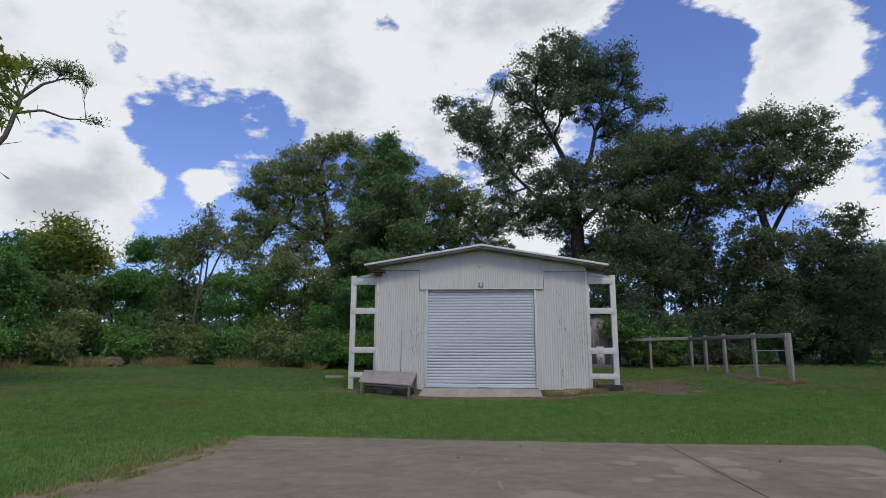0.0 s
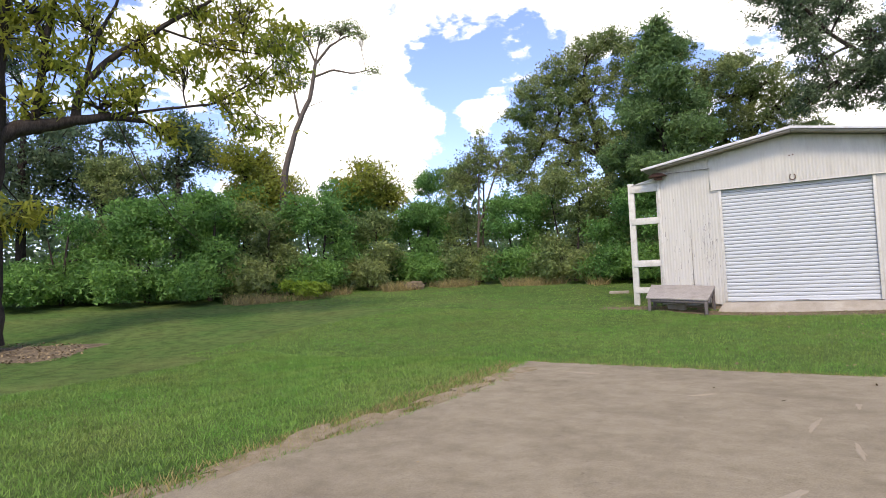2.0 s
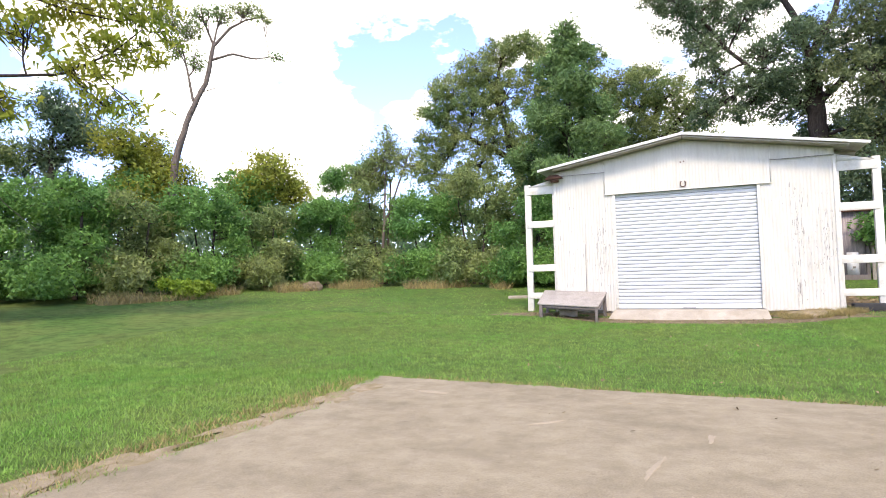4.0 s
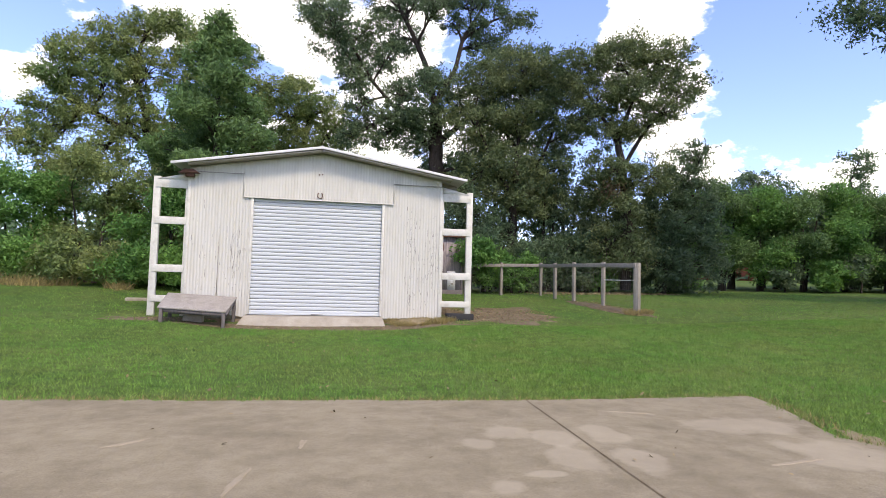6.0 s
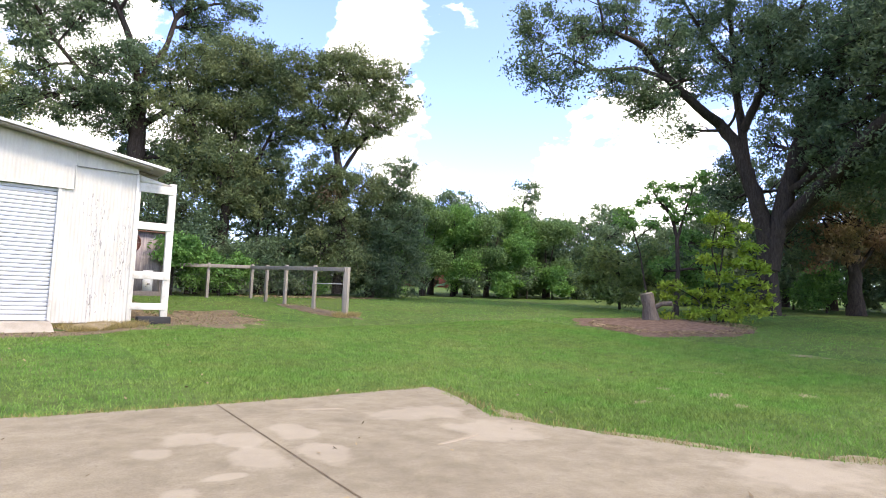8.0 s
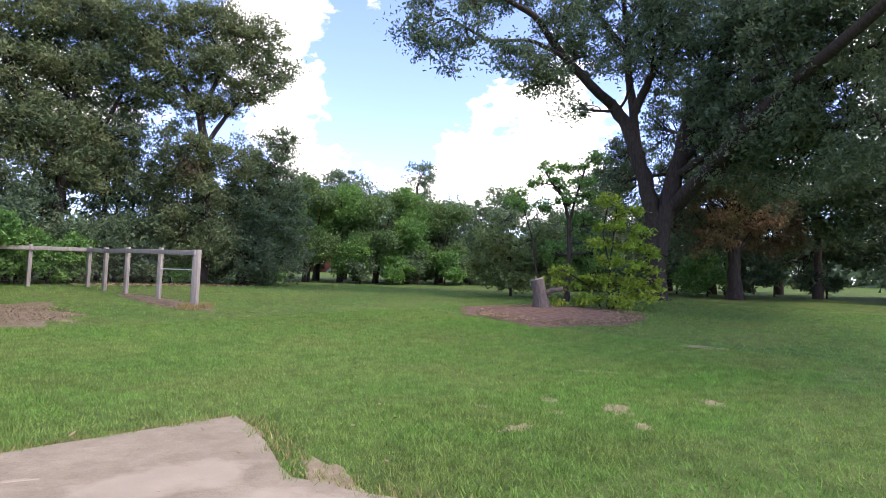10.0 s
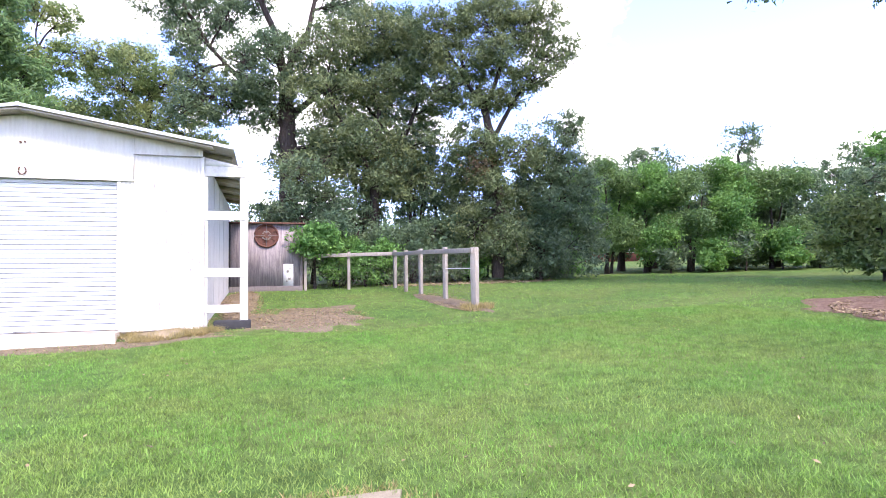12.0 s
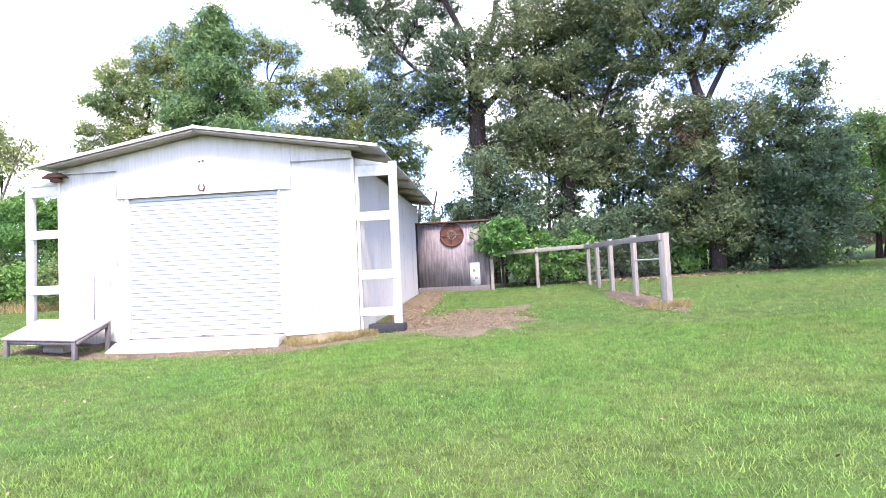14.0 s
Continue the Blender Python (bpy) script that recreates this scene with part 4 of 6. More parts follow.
def curve_to(a, b, bend=0.12, n=6):
    a, b = np.array(a, float), np.array(b, float)
    d = np.linalg.norm(b - a)
    k1, k2 = a + (b - a) * 0.35 + rng.normal(size=3) * bend * d, a + (b - a) * 0.7 + rng.normal(size=3) * bend * d * 0.7
    t = np.linspace(0, 1, n)[:, None]
    return (1 - t) ** 3 * a + 3 * (1 - t) ** 2 * t * k1 + 3 * (1 - t) * t * t * k2 + t ** 3 * b


def clumps(blob, n):
    """Centres of leaf clumps: mostly in the outer part of an egg."""
    cx, cy, cz, rx, ry, rz = blob
    d = rng.normal(size=(n, 3))
    d /= np.linalg.norm(d, axis=1, keepdims=True)
    r = 0.35 + 0.65 * rng.random((n, 1)) ** 0.55
    return np.array((cx, cy, cz)) + d * r * np.array((rx, ry, rz))


def tree(name, label, at, stems, blobs, leaf, bark="bark", leaves=20000, size=0.17, clump=0.55, twigs=5, group="", category="tree", droop=0.0, gaps=0.0, density=1.0, turn=0.0, long=1.7):
    """stems: [(points from the foot up, radius at the foot, radius at the top)]; blobs: eggs (x, y, z, rx, ry, rz) of the crown, from the foot."""
    t = thing(name, label, category, group, at=on_ground(*at), turn=turn)
    wood = Buf()
    tips = []
    for pts, r0, r1 in stems:
        pts = np.array(pts, float)
        k = np.linspace(0, len(pts) - 1, 4 * len(pts))
        i = np.minimum(k.astype(int), len(pts) - 2)
        f = (k - i)[:, None]
        fine = pts[i] * (1 - f) + pts[i + 1] * f
        fine[1:-1] += rng.normal(size=fine[1:-1].shape) * r1 * 0.15
        rad = np.linspace(r0, r1, len(fine))
        if pts[0][2] <= 0.05:
            fine[0, 2] = -0.25
            rad[:2] *= (1.5, 1.15)
        wood.tube(fine, rad, 10, wobble=0.06)
        tips += [(p, r) for p, r in zip(fine[len(fine) // 3:], rad[len(fine) // 3:])]
    spots = np.array([p for p, _ in tips])
    volume = np.array([b[3] * b[4] * b[5] for b in blobs]) ** 0.67
    share = volume / volume.sum()
    v_all, centers_all = [], []
    for blob, s in zip(blobs, share):
        n_leaf = int(leaves * s * 1.75)
        n_cl = max(6, int(n_leaf / (75 * density)))
        cl = clumps(blob, n_cl)
        mid = np.array(blob[:3])
        start = np.argmin(np.linalg.norm(spots - mid * (1, 1, 0.92), axis=1))
        limb = curve_to(spots[start], mid, 0.08, 7)
        lr = min(tips[start][1] * 0.75, 0.05 + 0.03 * max(blob[3:]))
        wood.tube(limb, np.linspace(lr, lr * 0.4, 7), 5, caps=False)
        for c in cl[:: max(1, len(cl) // (twigs * 3))]:
            wood.tube(curve_to(limb[rng.integers(2, 7)], c, 0.1, 4), np.linspace(lr * 0.4, 0.012, 4), 3, caps=False)
        who = rng.integers(0, n_cl, n_leaf)
        size_cl = clump * (0.35 + 0.9 * rng.random(n_cl))
        off = rng.normal(size=(n_leaf, 3)) * size_cl[who][:, None] * (0.55, 0.55, 0.36)
        centers_all.append(cl[who] + off)
    centers = np.vstack(centers_all)
    centers = centers[centers[:, 2] > 0.08]
    part("trunk", wood, bark, t, smooth=True)
    part("crown", Buf().add(*leaf_sprays(centers, size * 0.68, droop, long)), leaf, t)
    return t


def round_blobs(spread_x, low, high, n, seed, rmin=0.22, rmax=0.36):
    """Eggs scattered so that together they fill a crown."""
    g = np.random.default_rng(seed)
    out = []
    for k in range(n):
        a, r = g.random() * 2 * np.pi, spread_x * math.sqrt(g.random()) * 0.72
        z = low + (high - low) * g.random()
        fit_in = math.sqrt(max(0.15, 1 - ((z - low) / (high - low) * 2 - 1) ** 2 * 0.75))
        s = spread_x * (rmin + (rmax - rmin) * g.random())
        out.append((r * math.cos(a) * fit_in, r * math.sin(a) * fit_in, z, s, s, s * 0.75))
    return out


# tall oak behind the shed, with a forked trunk
TALL_LIMBS = [
    ([(-0.04, 0.01, 0.05), (0.02, -0.0, 4.58), (-0.06, 0.01, 6.95), (-0.13, 0.02, 8.77)], 0.42, 0.3),
    ([(-0.14, 0.02, 8.62), (-0.51, 0.08, 10.5), (-1.33, 0.19, 12.38), (-2.05, 0.27, 13.67), (-1.68, 0.23, 16.31)], 0.16, 0.04),
    ([(-0.04, 0.01, 8.92), (0.79, -0.14, 10.56), (1.11, -0.2, 12.1), (1.96, -0.39, 13.59), (2.88, -0.62, 15.39)], 0.14, 0.04),
    ([(1.16, -0.22, 12.16), (2.72, -0.58, 13.17), (4.19, -1.0, 13.07)], 0.08, 0.02),
    ([(-0.02, 0.0, 6.35), (-1.6, 0.22, 8.08), (-3.13, 0.35, 9.79), (-4.44, 0.41, 11.01)], 0.14, 0.04),
    ([(-3.13, 0.35, 9.79), (-4.68, 0.41, 12.31), (-6.53, 0.37, 13.49)], 0.08, 0.02),
    ([(0.06, -0.01, 6.94), (1.95, -0.39, 8.62), (3.62, -0.83, 9.96)], 0.16, 0.05),
]
TALL_TOP = [
    (-0.6, 0.09, 16.95, 1.38, 1.38, 0.85), (-2.0, 0.26, 15.83, 1.38, 1.38, 0.98), (0.7, -0.12, 15.72, 1.38, 1.38, 0.98), (2.54, -0.53, 16.36, 0.92, 0.92, 0.72),
    (2.87, -0.62, 15.13, 0.72, 0.72, 0.98), (-2.95, 0.34, 14.72, 0.92, 0.92, 0.66), (-0.82, 0.12, 14.72, 1.31, 1.31, 0.72), (1.21, -0.23, 14.01, 1.11, 1.11, 0.66),
    (-4.03, 0.4, 15.11, 0.39, 0.39, 0.33), (-1.6, 0.22, 13.64, 0.72, 0.72, 0.66), (3.73, -0.86, 12.96, 1.11, 1.11, 0.49), (1.73, -0.34, 12.82, 0.72, 0.72, 0.59),
    (0.6, -0.1, 12.95, 0.72, 0.72, 0.46), (2.62, -0.55, 13.98, 0.59, 0.59, 0.52), (-0.48, -0.94, 15.48, 1.58, 1.58, 1.14), (1.61, 0.71, 15.45, 1.22, 1.22, 1.02),
    (-2.43, 1.31, 14.15, 1.15, 1.15, 0.81), (-0.34, -1.46, 13.31, 1.12, 1.12, 0.75), (-1.53, 1.22, 12.57, 1.22, 1.22, 0.88), (2.34, 0.55, 12.38, 1.15, 1.15, 0.74),
]
TALL_LEFT = [
    (-5.75, 0.4, 13.32, 1.25, 1.25, 0.79), (-6.91, 0.35, 13.82, 0.59, 0.59, 0.46), (-4.99, 0.41, 11.67, 1.11, 1.11, 0.98), (-4.09, 0.4, 10.2, 1.11, 1.11, 1.18),
    (-3.81, 0.39, 8.46, 0.92, 0.92, 1.18), (-4.12, 0.4, 7.23, 0.72, 0.72, 0.79), (-3.29, 0.36, 12.59, 0.79, 0.79, 0.66), (-2.41, 0.3, 11.09, 0.85, 0.85, 0.72),
    (-1.71, 0.23, 9.48, 0.98, 0.98, 0.85), (-2.04, 0.27, 7.88, 1.38, 1.38, 0.85), (-2.65, 0.32, 7.04, 0.85, 0.85, 0.72), (-5.28, -0.59, 12.24, 1.39, 1.39, 0.95),
    (-3.42, 1.37, 11.51, 1.35, 1.35, 1.15), (-1.28, -0.82, 8.24, 1.27, 1.27, 1.08), (-0.75, -1.4, 9.25, 0.93, 0.93, 0.93),
]
TALL_LOW = [
    (0.2, -0.03, 9.99, 0.82, 0.82, 0.64), (1.19, -0.22, 8.83, 1.29, 1.29, 0.99), (-0.62, 0.1, 7.12, 1.29, 1.29, 0.88), (2.83, -0.61, 11.12, 1.29, 1.29, 0.76),
    (2.6, -0.55, 9.77, 1.29, 1.29, 0.99), (2.85, -0.61, 7.8, 1.52, 1.52, 1.29), (4.57, -1.13, 10.8, 1.35, 1.35, 0.88), (4.34, -1.05, 8.98, 1.29, 1.29, 1.29),
    (4.69, -1.17, 6.63, 1.46, 1.46, 1.4), (2.09, -0.42, 5.95, 1.76, 1.76, 1.29), (3.61, -0.83, 5.14, 1.76, 1.76, 1.29), (0.8, 1.89, 5.8, 1.87, 1.87, 1.25),
    (5.3, -1.38, 4.89, 1.05, 1.05, 1.17),
]
tree("oak_tree", "tall dark evergreen oak with a forked trunk", (6.1, 29.5), TALL_LIMBS, TALL_TOP + TALL_LEFT + TALL_LOW, "oak_leaf", leaves=78000, size=0.115, clump=0.42, density=1.1, twigs=5)
# broad oak to its right, with a leaning trunk
BROAD_LIMBS = [
    ([(-0.12, 0.06, 0.14), (-0.0, 0.0, 2.49), (-0.13, 0.06, 3.95), (-0.31, 0.15, 5.84), (-0.73, 0.35, 7.7)], 0.24, 0.13),
    ([(-0.26, 0.13, 5.45), (0.6, -0.3, 7.1), (1.22, -0.64, 8.0)], 0.1, 0.04),
    ([(-0.58, 0.28, 6.9), (-1.31, 0.61, 8.18), (-1.92, 0.86, 9.36)], 0.1, 0.04),
    ([(-0.5, 0.24, 6.63), (0.13, -0.07, 8.47), (0.79, -0.41, 9.51)], 0.1, 0.04),
    ([(-0.02, 0.01, 2.97), (-0.79, 0.37, 4.25), (-1.31, 0.61, 5.31)], 0.06, 0.03),
]
BROAD_TOP = [
    (-1.93, 0.87, 10.18, 1.33, 1.33, 0.83), (-0.43, 0.21, 10.28, 1.44, 1.44, 0.72), (1.1, -0.57, 9.83, 1.38, 1.38, 0.66), (1.85, -1.0, 8.75, 0.77, 0.77, 0.66),
    (-1.27, 0.59, 8.71, 1.44, 1.44, 0.94), (0.25, -0.12, 8.71, 1.44, 1.44, 0.94), (1.24, -0.65, 7.8, 0.99, 0.99, 0.55), (-1.78, 0.81, 7.58, 1.05, 1.05, 0.66),
    (-0.68, 0.32, 6.99, 0.99, 0.99, 0.72), (-2.44, 1.07, 9.17, 0.72, 0.72, 0.66), (2.35, -1.3, 8.96, 0.39, 0.39, 0.39), (0.33, -0.16, 7.27, 0.72, 0.72, 0.61),
    (1.24, -0.65, 10.44, 1.1, 1.1, 0.39), (-0.08, 0.04, 10.85, 0.99, 0.99, 0.39),
]
BROAD_LOW = [
    (-1.14, 0.53, 5.42, 0.94, 0.94, 0.99), (-1.63, 1.29, 4.15, 0.9, 0.9, 1.12), (-0.69, 0.33, 4.25, 0.77, 0.77, 0.83), (0.8, -0.41, 5.09, 0.83, 0.83, 0.94),
    (-0.69, 1.43, 2.88, 1.14, 1.14, 1.26), (0.67, 0.78, 2.57, 1.26, 1.26, 1.43),
]
BROAD_SKIRT = [
    (-0.56, -0.61, 3.49, 0.64, 0.64, 0.81), (-0.24, -0.77, 1.61, 0.91, 0.91, 0.91), (-0.84, -0.48, 5.21, 0.59, 0.59, 0.59), (-1.07, -0.05, 2.01, 0.92, 0.92, 1.09),
    (-0.22, -0.56, 4.82, 0.54, 0.54, 0.54),
]
tree("oak_tree", "dark evergreen oak with a leaning trunk and broad crown", (13.9, 25.2), BROAD_LIMBS, BROAD_TOP + BROAD_LOW + BROAD_SKIRT, "oak_leaf_warm", leaves=45000, size=0.105, clump=0.4, density=1.1, twigs=5)
dead = thing("dead_branch", "small dead branch with orange-brown leaves in the oak", "dead branch", at=(13.2, 24.95, 5.2))
part("twig", Buf().tube([(0.3, 0.25, 0.1), (0.0, 0.0, 0.2), (-0.35, -0.1, 0.45)], [0.03, 0.02, 0.01], 5), "bark", dead)
part("dry_leaves", Buf().add(*leaf_sprays(rng.normal(size=(420, 3)) * (0.28, 0.2, 0.3) + (-0.1, 0, 0.2), 0.085, 0.6)), "brown_leaf", dead)
tree("oak_tree", "full evergreen oak between the two larger trees", (9.3, 27.6), [([(0, 0, 0), (0.1, 0, 3), (0.3, 0, 6.5)], 0.26, 0.14), ([(0.1, 0, 3.6), (1.4, 0, 6), (2.2, 0, 8)], 0.12, 0.05), ([(0.2, 0, 4), (-1.2, 0, 6.4), (-1.8, 0, 8)], 0.12, 0.05)],
     [(0.4, 0, 10.2, 1.7, 1.6, 1.0), (-1.4, 0, 9.6, 1.5, 1.5, 0.9), (2.0, 0, 9.4, 1.4, 1.5, 0.9), (-1.9, 0, 7.6, 1.6, 1.5, 1.0), (0.6, 0, 8.0, 1.6, 1.6, 1.0), (2.6, 0, 7.4, 1.1, 1.3, 0.8), (-0.6, 0, 5.8, 1.9, 1.6, 1.0), (1.7, 0, 5.6, 1.3, 1.4, 0.9),
      (-2.2, 0, 4.4, 1.6, 1.4, 0.9), (0.6, 0, 4.0, 1.6, 1.4, 0.9)], "oak_leaf_warm", leaves=26000, size=0.115, clump=0.44, density=0.8, twigs=4)
# dark understorey below the two
UNDER = [(3.5, 28.0, 2.6, 4.6), (6.6, 27.2, 2.4, 5.2), (8.6, 28.4, 2.4, 6.4), (10.8, 27.6, 2.2, 6.2), (12.2, 28.8, 2.4, 5.4), (7.6, 25.6, 1.0, 2.6), (16.0, 26.6, 1.5, 5.0), (5.4, 26.4, 1.3, 3.2), (10.6, 26.0, 1.2, 2.6), (12.2, 26.6, 1.4, 3.0), (13.2, 28.0, 1.6, 3.4), (9.2, 25.6, 1.0, 2.2), (17.2, 27.6, 1.0, 2.4), (11.5, 29.8, 2.2, 6.5), (14.6, 29.2, 2.0, 5.5)]
for k, (x, y, r, h) in enumerate(UNDER):
    tree("understorey_tree", "dense dark green undergrowth below the oaks", (x, y), [([(0, 0, 0), (0.1, 0, h * 0.4), (0.2, 0.1, h * 0.7)], 0.09, 0.05), ([(0.3, 0.2, 0), (0.6, 0.1, h * 0.5), (0.9, 0, h * 0.8)], 0.06, 0.03)],
         round_blobs(r, h * 0.16, h * 0.9, 9, 30 + k, 0.3, 0.45), "oak_leaf", leaves=4600, size=0.115, clump=0.40, twigs=3, density=0.8, group="undergrowth behind the fence")
SHRUB_STEMS = [
    ([(-0.02, 0.01, -0.35), (0.22, -0.12, 1.99), (0.56, -0.32, 4.36)], 0.12, 0.05),
]
SHRUB_MASS = [
    (0.66, -0.38, 5.45, 0.97, 0.97, 0.97), (1.05, -0.62, 6.06, 0.68, 0.68, 0.57), (0.04, -0.02, 4.42, 1.2, 1.2, 1.14), (1.07, -0.62, 4.31, 1.03, 1.03, 1.03),
    (-0.45, 0.24, 2.98, 1.14, 1.14, 1.14), (0.61, -0.35, 2.91, 1.43, 1.43, 1.26), (1.45, -0.86, 3.09, 0.97, 0.97, 1.26), (-0.42, -0.22, 1.27, 1.52, 1.52, 1.3),
    (0.96, -0.56, 1.26, 1.54, 1.54, 1.31), (-1.03, 0.88, 1.08, 1.15, 1.15, 0.98),
]
tree("shrub", "tall rounded dark evergreen shrub at the oak's foot", (15.6, 25.4), SHRUB_STEMS, SHRUB_MASS, "oak_leaf", leaves=20000, size=0.11, clump=0.36, category="shrub", density=0.8, twigs=4)
# oak and pine behind the shed
BACK_LIMBS = [
    ([(0.02, 0.01, -0.16), (-0.06, -0.01, 3.7), (-0.52, -0.13, 6.01), (-1.06, -0.27, 7.68)], 0.4, 0.24),
    ([(-0.53, -0.13, 6.35), (-2.76, -0.79, 7.58), (-4.29, -1.33, 8.47)], 0.18, 0.06),
    ([(-0.89, -0.23, 7.52), (-1.63, -0.44, 10.06), (-1.24, -0.32, 12.22)], 0.18, 0.06),
    ([(-0.48, -0.12, 6.69), (1.33, 0.29, 8.48), (2.62, 0.52, 10.29)], 0.18, 0.06),
]
BACK_TOP = [
    (-5.09, -1.65, 7.4, 0.93, 0.93, 1.13), (-4.76, -1.52, 9.1, 1.13, 1.13, 0.93), (-3.81, -1.15, 10.57, 1.39, 1.39, 0.99), (-2.48, -0.7, 11.57, 1.39, 1.39, 0.99),
    (-1.09, -0.28, 12.52, 1.19, 1.19, 0.8), (-0.13, -0.03, 12.95, 1.13, 1.13, 0.53), (-2.84, -0.81, 9.28, 1.59, 1.59, 1.13), (-1.0, -0.26, 10.11, 1.59, 1.59, 1.33),
    (-3.67, -1.1, 7.85, 1.33, 1.33, 1.13), (0.91, 0.21, 11.65, 1.19, 1.19, 1.13), (2.58, 0.52, 12.09, 0.99, 0.99, 0.86), (3.61, 0.67, 11.76, 0.73, 0.73, 0.66),
    (-1.53, -0.41, 7.66, 1.46, 1.46, 1.13),
]
BACK_LOW = [
    (1.63, 0.35, 9.55, 1.52, 1.52, 1.33), (3.65, 0.67, 9.61, 1.33, 1.33, 1.13), (0.4, 0.09, 7.07, 1.66, 1.66, 1.33), (3.02, 0.59, 7.15, 1.66, 1.66, 1.33),
    (-5.0, -1.61, 5.77, 1.19, 1.19, 0.99), (-2.67, -0.76, 5.91, 1.46, 1.46, 0.99), (5.35, 0.85, 10.0, 0.99, 0.99, 0.86),
]
tree("oak_tree", "wide green oak behind the shed", (-7.0, 33.0), BACK_LIMBS, BACK_TOP + BACK_LOW, "scrub_leaf", leaves=50000, size=0.12, clump=0.44, density=1.1, twigs=5)
pine_blobs = []
for k in range(16):
    u = k / 15
    a = k * 2.4
    r = 3.2 * (1 - u) ** 0.7 * (0.75 + 0.5 * random.random())
    pine_blobs.append((r * math.cos(a) * 0.6, r * math.sin(a) * 0.6, 3.4 + 6.6 * u, 0.55 + 0.75 * (1 - u), 0.55 + 0.75 * (1 - u), 0.6))
pine_blobs.append((0, 0, 10.2, 0.35, 0.35, 0.7))
tree("pine_tree", "green pine with a pointed, tufted crown", (-3.3, 25.6), [([(0, 0, 0), (0.1, 0, 5), (0, 0, 10.4)], 0.2, 0.05)], pine_blobs, "pine_leaf", leaves=26000, size=0.11, clump=0.36, droop=-0.3, density=0.6, long=2.6)
ROOF_LIMBS = [
    ([(-3.03, -0.03, -0.22), (-3.04, -0.03, 6.16), (-2.68, -0.01, 9.14)], 0.3, 0.12),
    ([(-2.97, -0.02, 6.9), (-1.59, 0.02, 8.38), (-0.67, 0.02, 9.5)], 0.14, 0.06),
]
ROOF_MASS = [
    (-3.42, -0.05, 11.04, 1.21, 1.21, 0.64), (-4.15, -0.1, 9.51, 1.57, 1.57, 1.07), (-1.95, 0.01, 9.89, 1.57, 1.57, 1.07), (-0.86, 0.02, 8.37, 1.21, 1.21, 1.07),
    (-3.04, -0.03, 7.64, 2.14, 2.14, 1.21), (-5.22, -0.2, 7.62, 1.78, 1.78, 1.21), (-0.16, 0.0, 6.52, 1.42, 1.42, 1.07),
]
tree("oak_tree", "far green oak above the shed roof", (2.3, 36.5), ROOF_LIMBS, ROOF_MASS, "scrub_leaf", leaves=20000, size=0.13, clump=0.44, density=0.8)

# hedge of mixed shrubs along the lawn on the left
HEDGE = [(-4.6, 24.4, 1.9, 3.5, "hedge_leaf"), (-7.0, 24.8, 2.0, 3.8, "scrub_leaf"), (-9.4, 25.0, 2.0, 4.2, "hedge_leaf"), (-11.6, 25.0, 2.0, 4.8, "scrub_leaf"), (-13.9, 23.6, 2.0, 3.6, "hedge_leaf"), (-15.3, 21.4, 1.9, 3.4, "scrub_leaf"),
         (-16.0, 18.9, 2.0, 3.5, "hedge_leaf"), (-16.9, 16.6, 1.9, 3.3, "scrub_leaf"), (-17.5, 14.6, 2.0, 3.7, "hedge_leaf"), (-19.2, 13.2, 2.1, 3.8, "hedge_leaf"), (-21.0, 11.2, 2.2, 3.4, "hedge_leaf"), (-22.4, 8.6, 2.2, 3.6, "scrub_leaf"),
         (-23.0, 5.6, 2.2, 3.8, "hedge_leaf"), (-23.0, 2.4, 2.2, 3.8, "hedge_leaf"), (-1.9, 26.8, 1.8, 4.4, "hedge_leaf"), (0.6, 27.4, 2.0, 4.4, "scrub_leaf"), (-5.6, 28.4, 2.2, 5.0, "scrub_leaf"),
         (-10.0, 29.0, 2.2, 5.0, "scrub_leaf"), (-15.0, 27.6, 2.3, 4.9, "hedge_leaf"), (-18.6, 23.4, 2.4, 4.8, "hedge_leaf"), (-20.6, 18.4, 2.5, 4.8, "hedge_leaf"), (-24, 14.5, 2.6, 5.0, "scrub_leaf")]
for k, (x, y, r, h, leaf) in enumerate(HEDGE):
    h *= (1.02, 1.28, 1.12, 1.36, 1.08)[k % 5]
    stems = [([(0, 0, 0), (0.2, 0, h * 0.35), (0.3, 0.1, h * 0.7)], 0.07, 0.03), ([(-0.3, 0.2, 0), (-0.7, 0.1, h * 0.4), (-0.9, 0, h * 0.7)], 0.05, 0.02)]
    blobs = round_blobs(r, h * 0.12, h * 0.88, 12, 60 + k, 0.26, 0.44) + [(r * 0.5 * math.cos(j * 1.9), -r * 0.75, 0.55 + 0.3 * (j % 2), r * 0.42, r * 0.4, 0.6) for j in range(4)]
    tree("shrub", "dense leafy green shrub in the hedge", (x, y), stems, blobs, leaf, leaves=13000, size=0.11, clump=0.36, twigs=2, density=0.6, group="hedge shrubs along the lawn", category="shrub")
# sparse twiggy crown rising out of the hedge
tree("sapling", "thin twiggy tree rising above the hedge", (-11.6, 24.6), [([(0, 0, 0), (0.2, 0, 3), (0.4, 0, 6.4)], 0.08, 0.02), ([(0.2, 0, 2.6), (1.2, 0, 5), (1.6, 0, 6)], 0.05, 0.02)],
     [(0.2, 0, 5.6, 0.9, 0.8, 1.0), (1.4, 0, 5.2, 0.8, 0.8, 0.7), (-0.8, 0, 5.0, 0.8, 0.8, 0.6), (0.6, 0, 6.4, 0.5, 0.5, 0.7)], "scrub_leaf", "bark_pale", leaves=2600, size=0.1, clump=0.4, twigs=12, density=0.4)
